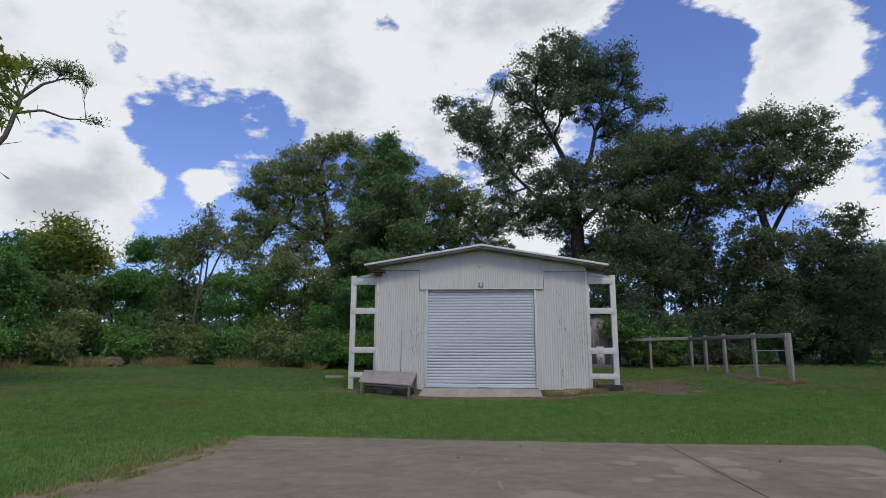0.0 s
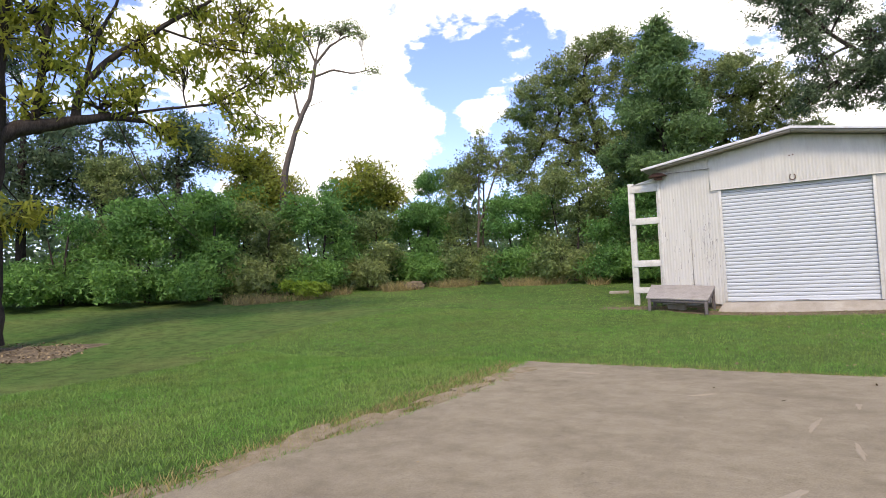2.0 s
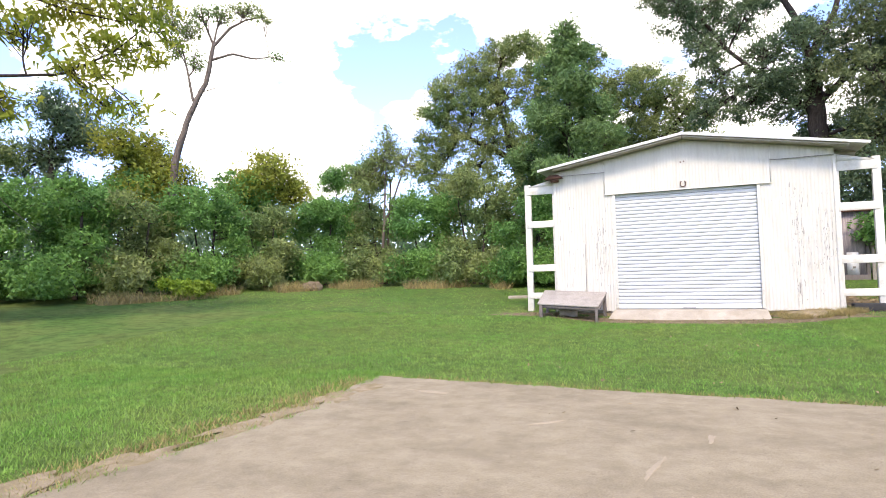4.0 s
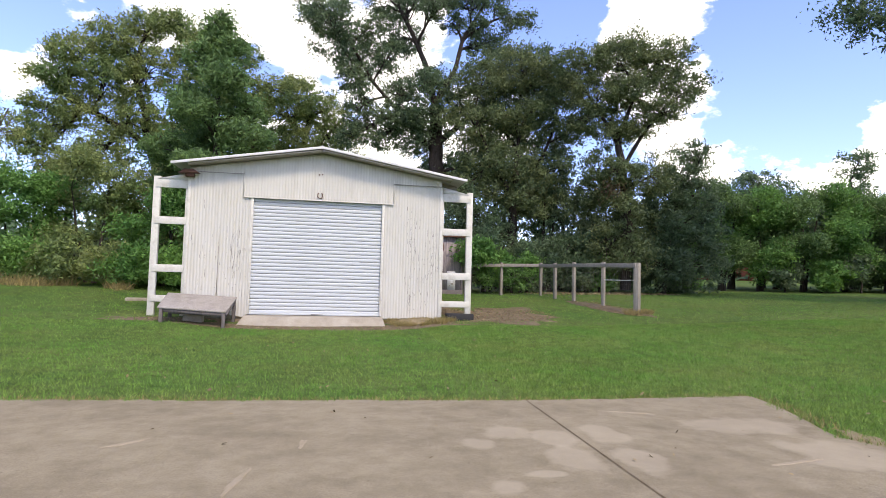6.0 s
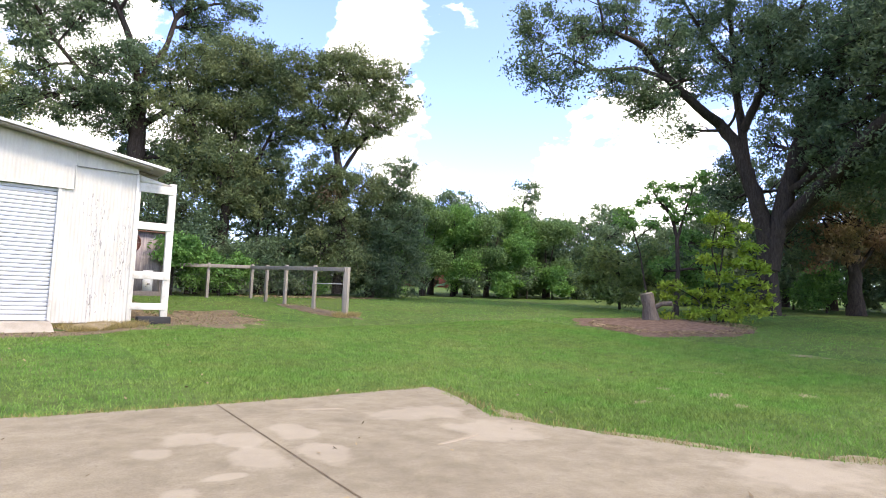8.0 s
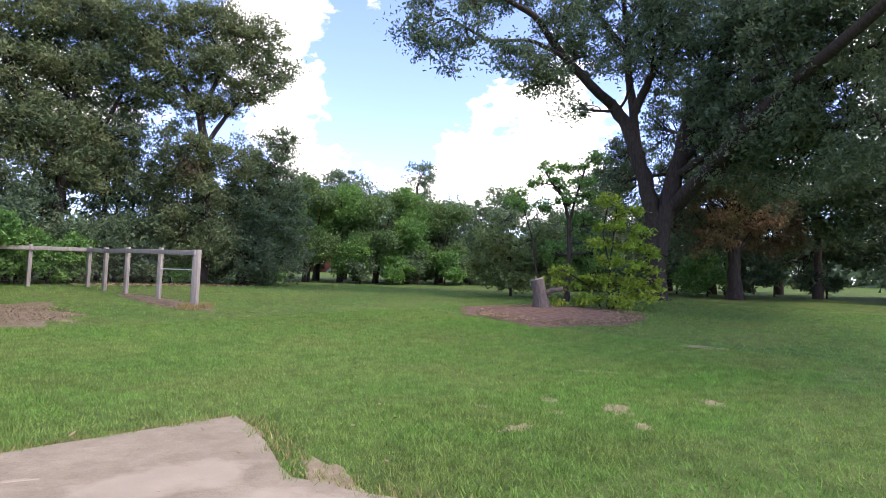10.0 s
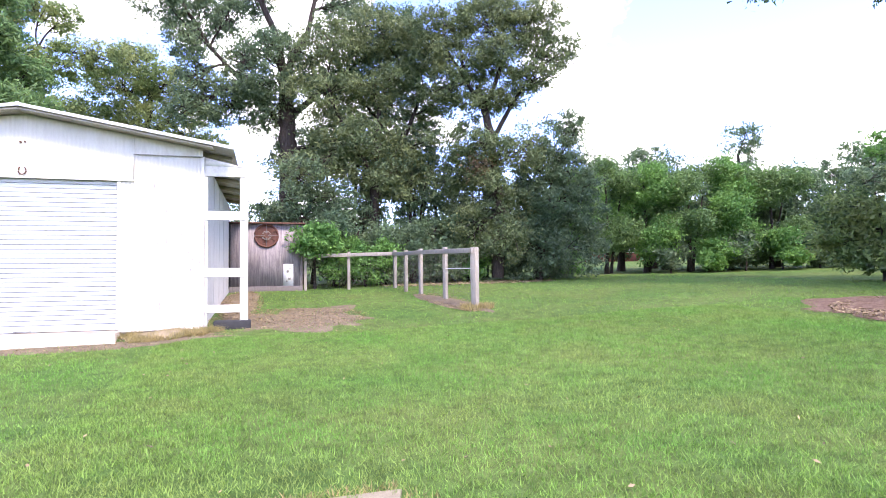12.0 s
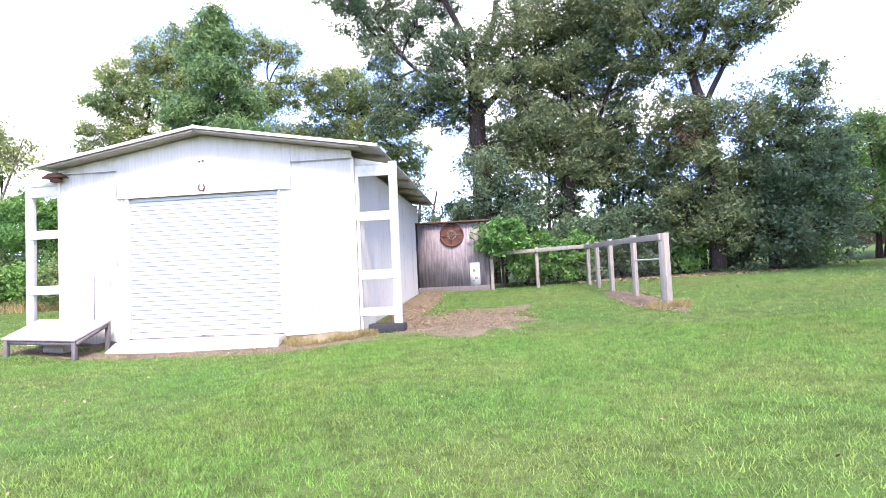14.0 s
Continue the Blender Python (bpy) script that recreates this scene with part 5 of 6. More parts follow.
# tall half-bare tree and yellowing trees behind the hedge
BARE_LIMBS = [
    ([(-0.04, -0.04, 0.28), (-0.01, -0.01, 3.0), (0.14, 0.14, 5.74), (0.53, 0.53, 7.69), (1.08, 1.06, 9.38), (1.29, 1.25, 11.09)], 0.2, 0.08),
    ([(1.29, 1.25, 11.03), (1.83, 1.73, 11.95), (2.38, 2.19, 12.42), (3.04, 2.72, 12.64)], 0.07, 0.02),
    ([(1.23, 1.2, 10.37), (1.9, 1.79, 10.75), (2.65, 2.41, 10.58), (3.2, 2.85, 10.74), (3.76, 3.27, 10.61)], 0.06, 0.01),
    ([(0.66, 0.66, 8.39), (0.47, 0.47, 9.93), (0.22, 0.22, 11.47)], 0.06, 0.02),
    ([(1.29, 1.25, 11.09), (1.41, 1.36, 11.94), (1.58, 1.51, 12.66)], 0.05, 0.015),
    ([(0.87, 0.86, 8.81), (1.48, 1.43, 9.16)], 0.02, 0.01),
]
BARE_TUFTS = [
    (2.39, 2.2, 12.88, 0.83, 0.83, 0.25), (1.57, 1.51, 12.52, 0.5, 0.5, 0.39), (2.99, 2.69, 12.53, 0.39, 0.39, 0.22), (0.51, 0.51, 11.77, 0.67, 0.67, 0.56),
    (-0.14, -0.15, 12.15, 0.67, 0.67, 0.67), (0.2, 0.2, 10.77, 0.5, 0.5, 0.44), (0.92, 0.91, 12.5, 0.44, 0.44, 0.28), (3.43, 3.02, 10.73, 0.33, 0.33, 0.14),
    (0.77, 0.76, 10.22, 0.33, 0.33, 0.39),
]
tree("half_bare_tree", "tall half-bare tree with thin pale limbs", (-19.9, 20.6), BARE_LIMBS, BARE_TUFTS, "scrub_leaf", "bark_pale", leaves=3000, size=0.1, clump=0.35, twigs=9, density=0.2)
for k, (x, y, r, h, leaf) in enumerate([(-18.2, 24.6, 2.3, 7.0, "yellow_leaf"), (-21.4, 19.6, 2.5, 7.2, "yellow_leaf"), (-25.0, 18.5, 2.8, 8.4, "oak_leaf"), (-28.0, 13.0, 3.6, 11.5, "oak_leaf"), (-29.0, 7.5, 3.6, 12.0, "oak_leaf"), (-26.6, 15.6, 2.8, 9.0, "oak_leaf"), (-31.0, 10.4, 3.8, 13.5, "oak_leaf"), (-29, 2, 3.4, 9, "oak_leaf"), (-23.5, 23, 2.6, 7.4, "yellow_leaf")]):
    tree("woodland_tree", "yellowing leafy tree behind the hedge" if leaf == "yellow_leaf" else "dark green woodland tree behind the hedge", (x, y), [([(0, 0, 0), (0.2, 0, h * 0.4), (0, 0.2, h * 0.8)], 0.22, 0.08)],
         round_blobs(r, h * (0.42 if leaf == "yellow_leaf" else 0.2), h * 0.94, 10, 110 + k, 0.3, 0.44), leaf, leaves=5500 if leaf == "yellow_leaf" else 9000, size=0.15, clump=0.6, density=0.5, group="trees behind the hedge")
# pecan on the lawn: thick trunk, long limb with drooping sprays
PECAN_LIMBS = [
    ([(0.01, 0.03, 0.11), (0.02, 0.06, 1.48), (0.03, 0.09, 3.82), (0.08, 0.22, 6.24), (0.16, 0.42, 8.26), (0.15, 0.39, 11.27)], 0.42, 0.24),
    ([(0.06, 0.16, 4.25), (0.25, 0.62, 4.6), (0.46, 1.09, 4.74), (0.74, 1.67, 4.93), (1.01, 2.16, 5.07), (1.37, 2.76, 5.03)], 0.2, 0.05),
    ([(0.69, 1.57, 4.88), (0.75, 1.68, 5.67), (1.02, 2.18, 6.39), (1.6, 3.11, 7.34), (2.08, 3.79, 7.93), (2.46, 4.27, 8.43)], 0.1, 0.03),
    ([(0.37, 0.9, 4.69), (0.42, 1.02, 5.64), (0.46, 1.11, 6.66), (0.55, 1.29, 7.73), (0.57, 1.32, 8.51)], 0.09, 0.04),
    ([(0.8, 1.78, 5.87), (0.89, 1.94, 6.81), (1.09, 2.3, 7.68), (1.22, 2.52, 8.54)], 0.06, 0.02),
    ([(1.01, 2.16, 5.07), (1.57, 3.08, 5.35), (2.25, 4.0, 5.56), (2.85, 4.73, 6.18), (3.24, 5.14, 6.78)], 0.04, 0.012),
    ([(1.6, 3.11, 7.27), (2.27, 4.03, 6.97), (2.96, 4.85, 6.9)], 0.03, 0.01),
    ([(0.03, 0.08, 4.65), (0.1, 0.25, 4.2), (0.15, 0.38, 3.49), (0.28, 0.7, 3.02)], 0.03, 0.01),
    ([(1.07, 2.26, 5.08), (1.36, 2.74, 3.73), (1.68, 3.23, 2.8), (2.04, 3.73, 2.19)], 0.014, 0.005),
    ([(0.14, 0.37, 8.24), (1.43, 2.85, 10.27), (3.24, 5.15, 11.35)], 0.14, 0.03),
    ([(2.08, 3.79, 7.93), (2.63, 4.48, 8.6), (3.19, 5.09, 8.82)], 0.03, 0.01),
    ([(0.07, 0.18, 6.23), (-0.43, -1.34, 7.58), (-0.75, -2.8, 8.2)], 0.2, 0.05),
]
PECAN_SPRAYS = [
    (1.39, 2.79, 6.82, 0.63, 0.63, 0.49), (1.83, 3.45, 6.35, 0.57, 0.57, 0.49), (1.25, 2.57, 5.78, 0.63, 0.63, 0.37), (2.27, 4.03, 7.19, 0.63, 0.63, 0.57),
    (2.71, 4.56, 7.96, 0.63, 0.63, 0.49), (3.15, 5.05, 7.13, 0.57, 0.57, 0.43), (2.77, 4.63, 6.31, 0.57, 0.57, 0.37), (3.45, 5.36, 7.52, 0.37, 0.37, 0.34),
    (2.41, 4.21, 5.58, 0.63, 0.63, 0.32), (1.64, 3.17, 4.82, 0.52, 0.52, 0.29), (3.32, 5.23, 6.2, 0.34, 0.34, 0.34), (1.97, 3.64, 7.91, 0.63, 0.63, 0.43),
]
PECAN_INNER = [
    (0.96, 2.07, 5.39, 0.57, 0.57, 0.34), (0.37, 0.9, 5.18, 0.57, 0.57, 0.37), (0.18, 0.45, 6.65, 0.57, 0.57, 0.72), (0.81, 1.79, 7.05, 0.57, 0.57, 0.72),
    (0.3, 0.74, 2.78, 0.49, 0.49, 0.37), (0.16, 0.42, 2.42, 0.34, 0.34, 0.29), (2.74, 4.6, 5.03, 0.43, 0.43, 0.23), (3.2, 5.1, 4.9, 0.29, 0.29, 0.2),
    (0.55, 1.29, 6.06, 0.57, 0.57, 0.57), (0.34, 0.83, 7.24, 0.57, 0.57, 0.57), (3.63, 5.54, 6.79, 0.2, 0.2, 0.32),
]
PECAN_TOP = [
    (1.41, 2.83, 8.74, 1.01, 1.01, 0.57), (2.56, 4.39, 9.46, 1.01, 1.01, 0.72), (0.57, 1.32, 8.77, 1.15, 1.15, 0.72), (-0.03, -0.08, 8.59, 1.29, 1.29, 0.86),
    (-0.43, -1.34, 7.58, 1.29, 1.29, 0.86), (1.11, 2.34, 10.41, 1.29, 1.29, 0.72), (-0.03, -0.07, 10.44, 1.72, 1.72, 0.86),
]
tree("pecan_tree", "large pecan tree with yellowing leaves on long limbs", (-13.1, 5.65), PECAN_LIMBS, PECAN_SPRAYS + PECAN_INNER + PECAN_TOP, "pecan_leaf", "bark", leaves=10000, size=0.12, clump=0.34, twigs=8, density=0.22, droop=0.8, long=2.6)

# ---- right side: great oak, bed with stump and shrubs, far trees ----
# great oak: one foot, two leaning trunks, long limbs
GREAT_LIMBS = [
    ([(-0.0, 0.0, -0.54), (-0.01, 0.01, 1.06), (-0.02, 0.04, 2.57), (-0.11, 0.25, 3.88), (-0.3, 0.65, 5.46), (-0.51, 1.09, 6.85), (-0.76, 1.57, 7.63)], 0.4, 0.2),
    ([(0.0, -0.01, 1.7), (0.18, -0.41, 4.07), (0.38, -0.92, 6.21), (-0.41, -1.64, 7.39), (-0.64, -2.48, 8.77), (-0.81, -3.59, 9.96), (-0.68, -4.07, 11.21)], 0.36, 0.12),
    ([(-0.73, 1.51, 7.53), (-1.95, 1.67, 7.9), (-3.45, 2.23, 9.0), (-4.32, 2.65, 10.09), (-5.47, 3.37, 10.62), (-6.64, 4.01, 10.02)], 0.2, 0.05),
    ([(-3.34, 2.05, 8.76), (-4.44, 2.81, 9.22), (-5.71, 3.68, 9.0), (-7.05, 4.47, 9.6), (-7.62, 5.07, 9.18)], 0.09, 0.02),
    ([(-0.3, 0.65, 5.46), (-0.37, 0.79, 7.05), (0.45, 1.4, 9.01), (0.41, 1.49, 10.96), (0.26, 1.78, 13.47)], 0.2, 0.08),
    ([(-0.35, 0.76, 7.16), (-0.14, 0.32, 8.36), (0.12, -0.27, 9.63), (0.33, -0.78, 10.78), (0.51, -1.24, 12.37)], 0.17, 0.07),
    ([(0.41, 1.49, 9.99), (-0.1, 2.46, 11.61), (-0.56, 3.26, 13.49)], 0.12, 0.05),
    ([(-0.38, -1.72, 7.28), (-1.01, -2.94, 7.74), (-1.66, -4.28, 7.95), (-2.31, -5.86, 7.98)], 0.14, 0.05),
    ([(0.38, -0.91, 5.34), (-0.12, -2.45, 6.46), (-0.78, -3.7, 7.41), (-1.42, -5.24, 7.39), (-2.1, -7.04, 7.18)], 0.17, 0.06),
    ([(0.24, -0.56, 4.61), (-0.36, -1.78, 5.09), (-0.93, -3.21, 5.21), (-1.46, -5.05, 5.04), (-2.11, -6.99, 5.29)], 0.16, 0.06),
]
GREAT_LEFT = [
    (-7.57, 5.02, 10.6, 1.03, 1.03, 1.03), (-7.92, 5.37, 9.18, 0.58, 0.58, 1.03), (-7.29, 4.72, 8.31, 0.78, 0.78, 0.78), (-6.63, 4.0, 9.26, 0.82, 0.82, 0.82),
    (-5.92, 3.94, 10.56, 0.95, 0.95, 0.84), (-4.69, 3.17, 11.26, 1.19, 1.19, 0.86), (-5.1, 3.22, 8.6, 0.89, 0.89, 0.68), (-3.98, 2.49, 8.38, 1.2, 1.2, 0.74),
    (-3.4, 2.15, 10.11, 1.32, 1.32, 1.1), (-2.01, 1.77, 9.16, 1.03, 1.03, 1.15), (-2.69, 1.96, 6.97, 0.45, 0.45, 0.68), (-3.78, 2.74, 7.72, 0.88, 0.88, 0.4),
]
GREAT_MIDDLE = [
    (-1.19, 2.36, 12.07, 1.51, 1.51, 1.24), (0.26, 1.78, 10.27, 1.0, 1.0, 1.43), (0.6, 1.1, 12.11, 1.43, 1.43, 1.43), (0.26, -0.6, 10.82, 1.51, 1.51, 1.38),
    (1.56, 0.17, 8.87, 1.31, 1.31, 1.31), (-0.25, -2.09, 10.48, 1.45, 1.45, 1.32), (-0.01, -2.81, 9.17, 1.06, 1.06, 0.79), (0.35, 1.59, 5.71, 0.86, 0.86, 0.86),
    (0.7, 2.01, 4.75, 1.02, 1.02, 1.02), (1.66, -1.47, 8.14, 0.86, 0.86, 0.86), (1.85, 0.77, 7.03, 0.74, 0.74, 1.19), (2.43, -0.66, 7.12, 0.89, 0.89, 0.89),
    (-0.97, -0.28, 9.54, 1.19, 1.19, 1.06), (-0.87, -1.83, 8.69, 1.16, 1.16, 1.04), (2.7, 0.01, 5.15, 1.21, 1.21, 1.21), (3.0, 0.6, 3.09, 1.39, 1.39, 1.7),
]
GREAT_RIGHT = [
    (-0.69, -4.04, 9.56, 1.65, 1.65, 1.27), (-1.44, -5.13, 9.02, 1.45, 1.45, 1.7), (1.14, -3.13, 6.9, 1.65, 1.65, 1.1), (0.44, -4.4, 6.77, 1.59, 1.59, 1.32),
    (1.77, -1.81, 6.43, 1.57, 1.57, 0.86), (0.26, -3.69, 5.21, 1.85, 1.85, 0.79), (-0.46, -4.95, 4.61, 1.52, 1.52, 1.01), (-1.24, -6.12, 6.34, 1.94, 1.94, 2.18),
    (-1.23, -6.18, 8.39, 1.94, 1.94, 1.94), (-2.08, -7.2, 4.79, 1.85, 1.85, 1.39), (2.59, -1.1, 5.0, 1.34, 1.34, 0.74), (2.26, -3.46, 4.24, 1.43, 1.43, 0.72),
    (0.99, -2.66, 8.34, 1.38, 1.38, 0.96), (-2.0, -4.95, 7.31, 1.18, 1.18, 0.95), (-1.82, -3.73, 9.57, 1.21, 1.21, 0.97), (-0.7, -2.3, 6.97, 1.04, 1.04, 0.91),
]
GREAT_FRONT = [
    (-1.18, -2.45, 5.74, 0.79, 0.79, 0.62), (-1.88, -3.53, 6.33, 0.84, 0.84, 0.63), (-2.66, -4.4, 7.54, 0.91, 0.91, 0.64), (-1.73, -2.4, 7.4, 0.69, 0.69, 0.6),
    (-1.03, -2.9, 4.63, 0.97, 0.97, 0.57), (-1.47, -1.66, 6.63, 0.48, 0.48, 0.62), (-2.51, -4.96, 8.38, 1.01, 1.01, 0.8), (-2.39, -3.58, 8.97, 0.93, 0.93, 0.7),
    (-1.53, -1.52, 9.0, 0.75, 0.75, 0.7), (-2.49, -5.03, 5.53, 0.91, 0.91, 0.68), (-1.75, -3.95, 5.18, 0.93, 0.93, 0.55), (-2.91, -5.43, 6.43, 0.79, 0.79, 0.67),
    (-1.8, -0.86, 10.38, 0.88, 0.88, 0.75), (-1.75, 0.21, 8.37, 0.54, 0.54, 0.59),
]
GREAT_TOP = [
    (-6.02, 4.06, 13.15, 1.58, 1.58, 1.05), (-2.74, 2.97, 14.26, 1.95, 1.95, 1.38), (-0.39, 0.85, 14.77, 2.04, 2.04, 1.68), (-0.27, -2.04, 13.28, 1.95, 1.95, 1.61),
    (-0.56, -4.53, 12.04, 1.87, 1.87, 1.54), (-1.18, -6.48, 10.38, 1.9, 1.9, 1.69),
]
# boughs out of view, added to cast shade on the lawn towards the slab
GREAT_SHADING = [(-6.0, -9.4, 8.3, 2.2, 2.2, 1.2), (-3.0, -7.9, 8.9, 2.4, 2.4, 1.3), (-8.5, -10.9, 8.5, 2.0, 2.0, 1.1), (-6.5, -13.4, 8.7, 2.3, 2.3, 1.3), (-3.5, -12.4, 9.6, 2.4, 2.4, 1.3), (-0.5, -10.4, 9.1, 2.4, 2.4, 1.3), (-9.5, -14.4, 8.7, 1.8, 1.8, 1.0), (2.0, -7.9, 8.1, 2.4, 2.4, 1.3)]
# two limbs added to carry these unseen shading boughs
GREAT_LIMBS += [([(0.3, -0.4, 3.4), (-2.5, -4.7, 6.2), (-7.0, -10.9, 8.6)], 0.3, 0.08), ([(0.4, -0.5, 3.8), (0.0, -5.0, 6.8), (-1.0, -10.9, 8.9)], 0.26, 0.08)]
tree("oak_tree", "great spreading oak with thick dark limbs", (24.96, 11.95), GREAT_LIMBS, GREAT_LEFT + GREAT_MIDDLE + GREAT_RIGHT + GREAT_FRONT + GREAT_TOP + GREAT_SHADING, "oak_leaf", leaves=132000, size=0.12, clump=0.48, density=1.0, twigs=4)
patch("mulch_bed", ragged(17.6, 11.5, 2.7, 2.3, 45, 50, seed=71, rough=0.3), "mulch", "round bed of brown leaf mulch in the lawn", "mulch bed", 0.02, mound=0.10)
stump = thing("tree_stump", "weathered tree stump with a pale cut top", "stump", at=on_ground(18.0, 12.4, 0.05), turn=-58)
part("bole", Buf().tube([(0, 0, -0.15), (0.0, 0, 0.2), (-0.05, 0, 0.5), (-0.14, 0, 0.84)], [0.30, 0.24, 0.2, 0.2], 12, wobble=0.06), "bark_pale", stump, smooth=True)
part("cut_face", Buf().tube([(-0.15, 0, 0.842), (-0.16, 0, 0.885)], 0.19, 12), "concrete", stump, "pale sawn face")
part("branch_stub", Buf().tube([(0.05, 0, 0.4), (0.3, -0.05, 0.56), (0.62, -0.1, 0.58)], [0.09, 0.075, 0.07], 8), "bark_pale", stump, smooth=True)
FRESH_STEMS = [
    ([(-0.0, 0.0, -0.22), (0.04, -0.07, 1.5), (0.12, -0.22, 3.14)], 0.05, 0.015),
    ([(0.04, -0.07, -0.13), (0.3, -0.59, 1.15), (0.48, -0.96, 2.4)], 0.04, 0.015),
    ([(-0.04, 0.07, -0.13), (-0.29, 0.52, 0.75), (-0.69, 1.2, 1.2)], 0.03, 0.01),
    ([(0.02, -0.03, 0.41), (0.37, -0.74, 0.97), (0.64, -1.32, 0.9)], 0.03, 0.01),
    ([(0.04, -0.07, 1.14), (-0.08, 0.15, 2.41), (-0.0, 0.0, 3.33)], 0.03, 0.01),
]
FRESH_TUFTS = [
    (0.04, -0.07, 3.33, 0.51, 0.51, 0.18), (0.27, -0.52, 3.03, 0.51, 0.51, 0.18), (0.12, -0.22, 2.59, 0.59, 0.59, 0.16), (0.39, -0.77, 2.44, 0.47, 0.47, 0.16),
    (-0.04, 0.08, 2.08, 0.47, 0.47, 0.16), (0.34, -0.67, 1.96, 0.67, 0.67, 0.16), (0.54, -1.11, 1.73, 0.39, 0.39, 0.16), (0.04, -0.07, 1.5, 0.55, 0.55, 0.14),
    (0.41, -0.81, 1.29, 0.59, 0.59, 0.16), (-0.16, 0.3, 1.03, 0.55, 0.55, 0.14), (0.19, -0.37, 0.78, 0.79, 0.79, 0.16), (0.57, -1.17, 0.81, 0.47, 0.47, 0.18),
    (-0.33, 0.6, 0.75, 0.43, 0.43, 0.14), (-0.7, 1.23, 1.16, 0.43, 0.43, 0.12), (-0.86, 1.47, 0.87, 0.31, 0.31, 0.12), (-0.85, 0.49, 0.29, 0.42, 0.42, 0.15),
    (-0.35, -0.41, 0.28, 0.69, 0.69, 0.15), (0.45, -0.91, 0.41, 0.51, 0.51, 0.18), (-1.38, 0.8, 0.1, 0.26, 0.26, 0.13),
]
tree("shrub", "yellow-green leafy shrub in the mulch bed", (20.2, 11.45), FRESH_STEMS, FRESH_TUFTS, "fresh_leaf", leaves=3400, size=0.125, clump=0.2, twigs=6, category="shrub", density=0.5)
SLENDER_STEMS = [
    ([(-0.0, 0.0, -0.38), (0.03, -0.06, 1.65), (0.01, -0.02, 2.88), (-0.11, 0.19, 3.82)], 0.09, 0.05),
    ([(0.01, -0.02, 2.68), (0.16, -0.26, 3.81), (0.3, -0.51, 4.74)], 0.06, 0.02),
    ([(-0.11, 0.19, 3.72), (-0.33, 0.52, 4.25), (-0.44, 0.69, 4.57)], 0.05, 0.015),
    ([(-0.39, 0.63, -0.21), (-0.56, 0.88, 1.01), (-0.67, 1.04, 2.26), (-0.89, 1.35, 3.52)], 0.045, 0.015),
]
SLENDER_TUFTS = [
    (0.11, -0.18, 4.79, 0.56, 0.56, 0.19), (0.4, -0.68, 5.02, 0.52, 0.52, 0.17), (-0.33, 0.53, 4.73, 0.47, 0.47, 0.19), (-0.5, 0.79, 4.15, 0.43, 0.43, 0.17),
    (-0.2, 0.32, 4.14, 0.52, 0.52, 0.19), (0.25, -0.43, 4.22, 0.52, 0.52, 0.19), (-0.01, 0.02, 3.61, 0.56, 0.56, 0.22), (-1.04, 1.57, 3.78, 0.39, 0.39, 0.17),
    (-0.84, 1.28, 3.35, 0.34, 0.34, 0.17), (-1.1, 1.65, 3.41, 0.26, 0.26, 0.13), (-0.41, 0.65, 3.35, 0.3, 0.3, 0.17), (0.83, -0.43, 3.77, 0.48, 0.48, 0.31),
    (1.12, 0.07, 2.78, 0.77, 0.77, 0.59), (1.37, -0.37, 1.72, 0.77, 0.77, 0.68), (0.66, 0.84, 1.71, 0.68, 0.68, 0.5),
]
tree("small_tree", "slender small tree with feathery leaves behind the stump", (21.3, 13.56), SLENDER_STEMS, SLENDER_TUFTS, "hedge_leaf", "bark", leaves=4200, size=0.115, clump=0.24, twigs=4, density=0.5)
PALE_STEMS = [
    ([(0.0, -0.0, -0.09), (-0.01, 0.01, 1.39), (-0.08, 0.11, 2.53)], 0.05, 0.02),
]
PALE_TUFTS = [
    (-0.42, 0.56, 2.18, 0.8, 0.8, 0.56), (0.25, -0.34, 1.51, 1.03, 1.03, 0.61), (-0.55, 0.72, 1.14, 0.8, 0.8, 0.61), (0.67, -0.97, 2.31, 0.61, 0.61, 0.52),
    (-0.0, 0.01, 0.7, 1.03, 1.03, 0.52), (-0.77, 0.99, 1.59, 0.47, 0.47, 0.56), (0.86, -1.25, 0.97, 0.8, 0.8, 0.61),
]
tree("shrub", "light green scrub behind the mulch bed", (21.84, 16.36), PALE_STEMS, PALE_TUFTS, "scrub_leaf", leaves=8000, size=0.12, clump=0.28, category="shrub", density=0.5)
tree("juniper_tree", "brownish drooping tree with a stout trunk", (29.6, 10.6), [([(0, 0, 0), (-0.1, 0, 1.6), (0.1, 0, 4)], 0.3, 0.16), ([(0, 0, 1.4), (-0.9, 0.4, 3.0), (-1.6, 0.6, 3.8)], 0.1, 0.04), ([(0, 0, 1.8), (0.9, -0.6, 3.2), (1.6, -1.0, 4.0)], 0.1, 0.04)],
     [(0, 0, 3.6, 2.2, 2, 1.2), (-1.6, 0.6, 2.8, 1.2, 1.2, 1.0), (1.6, -1, 3.0, 1.4, 1.4, 1.2), (0.3, 0, 5.0, 1.6, 1.6, 0.9)], "brown_leaf", "bark", leaves=9000, size=0.13, clump=0.45, droop=1.0, twigs=14, density=1.2)
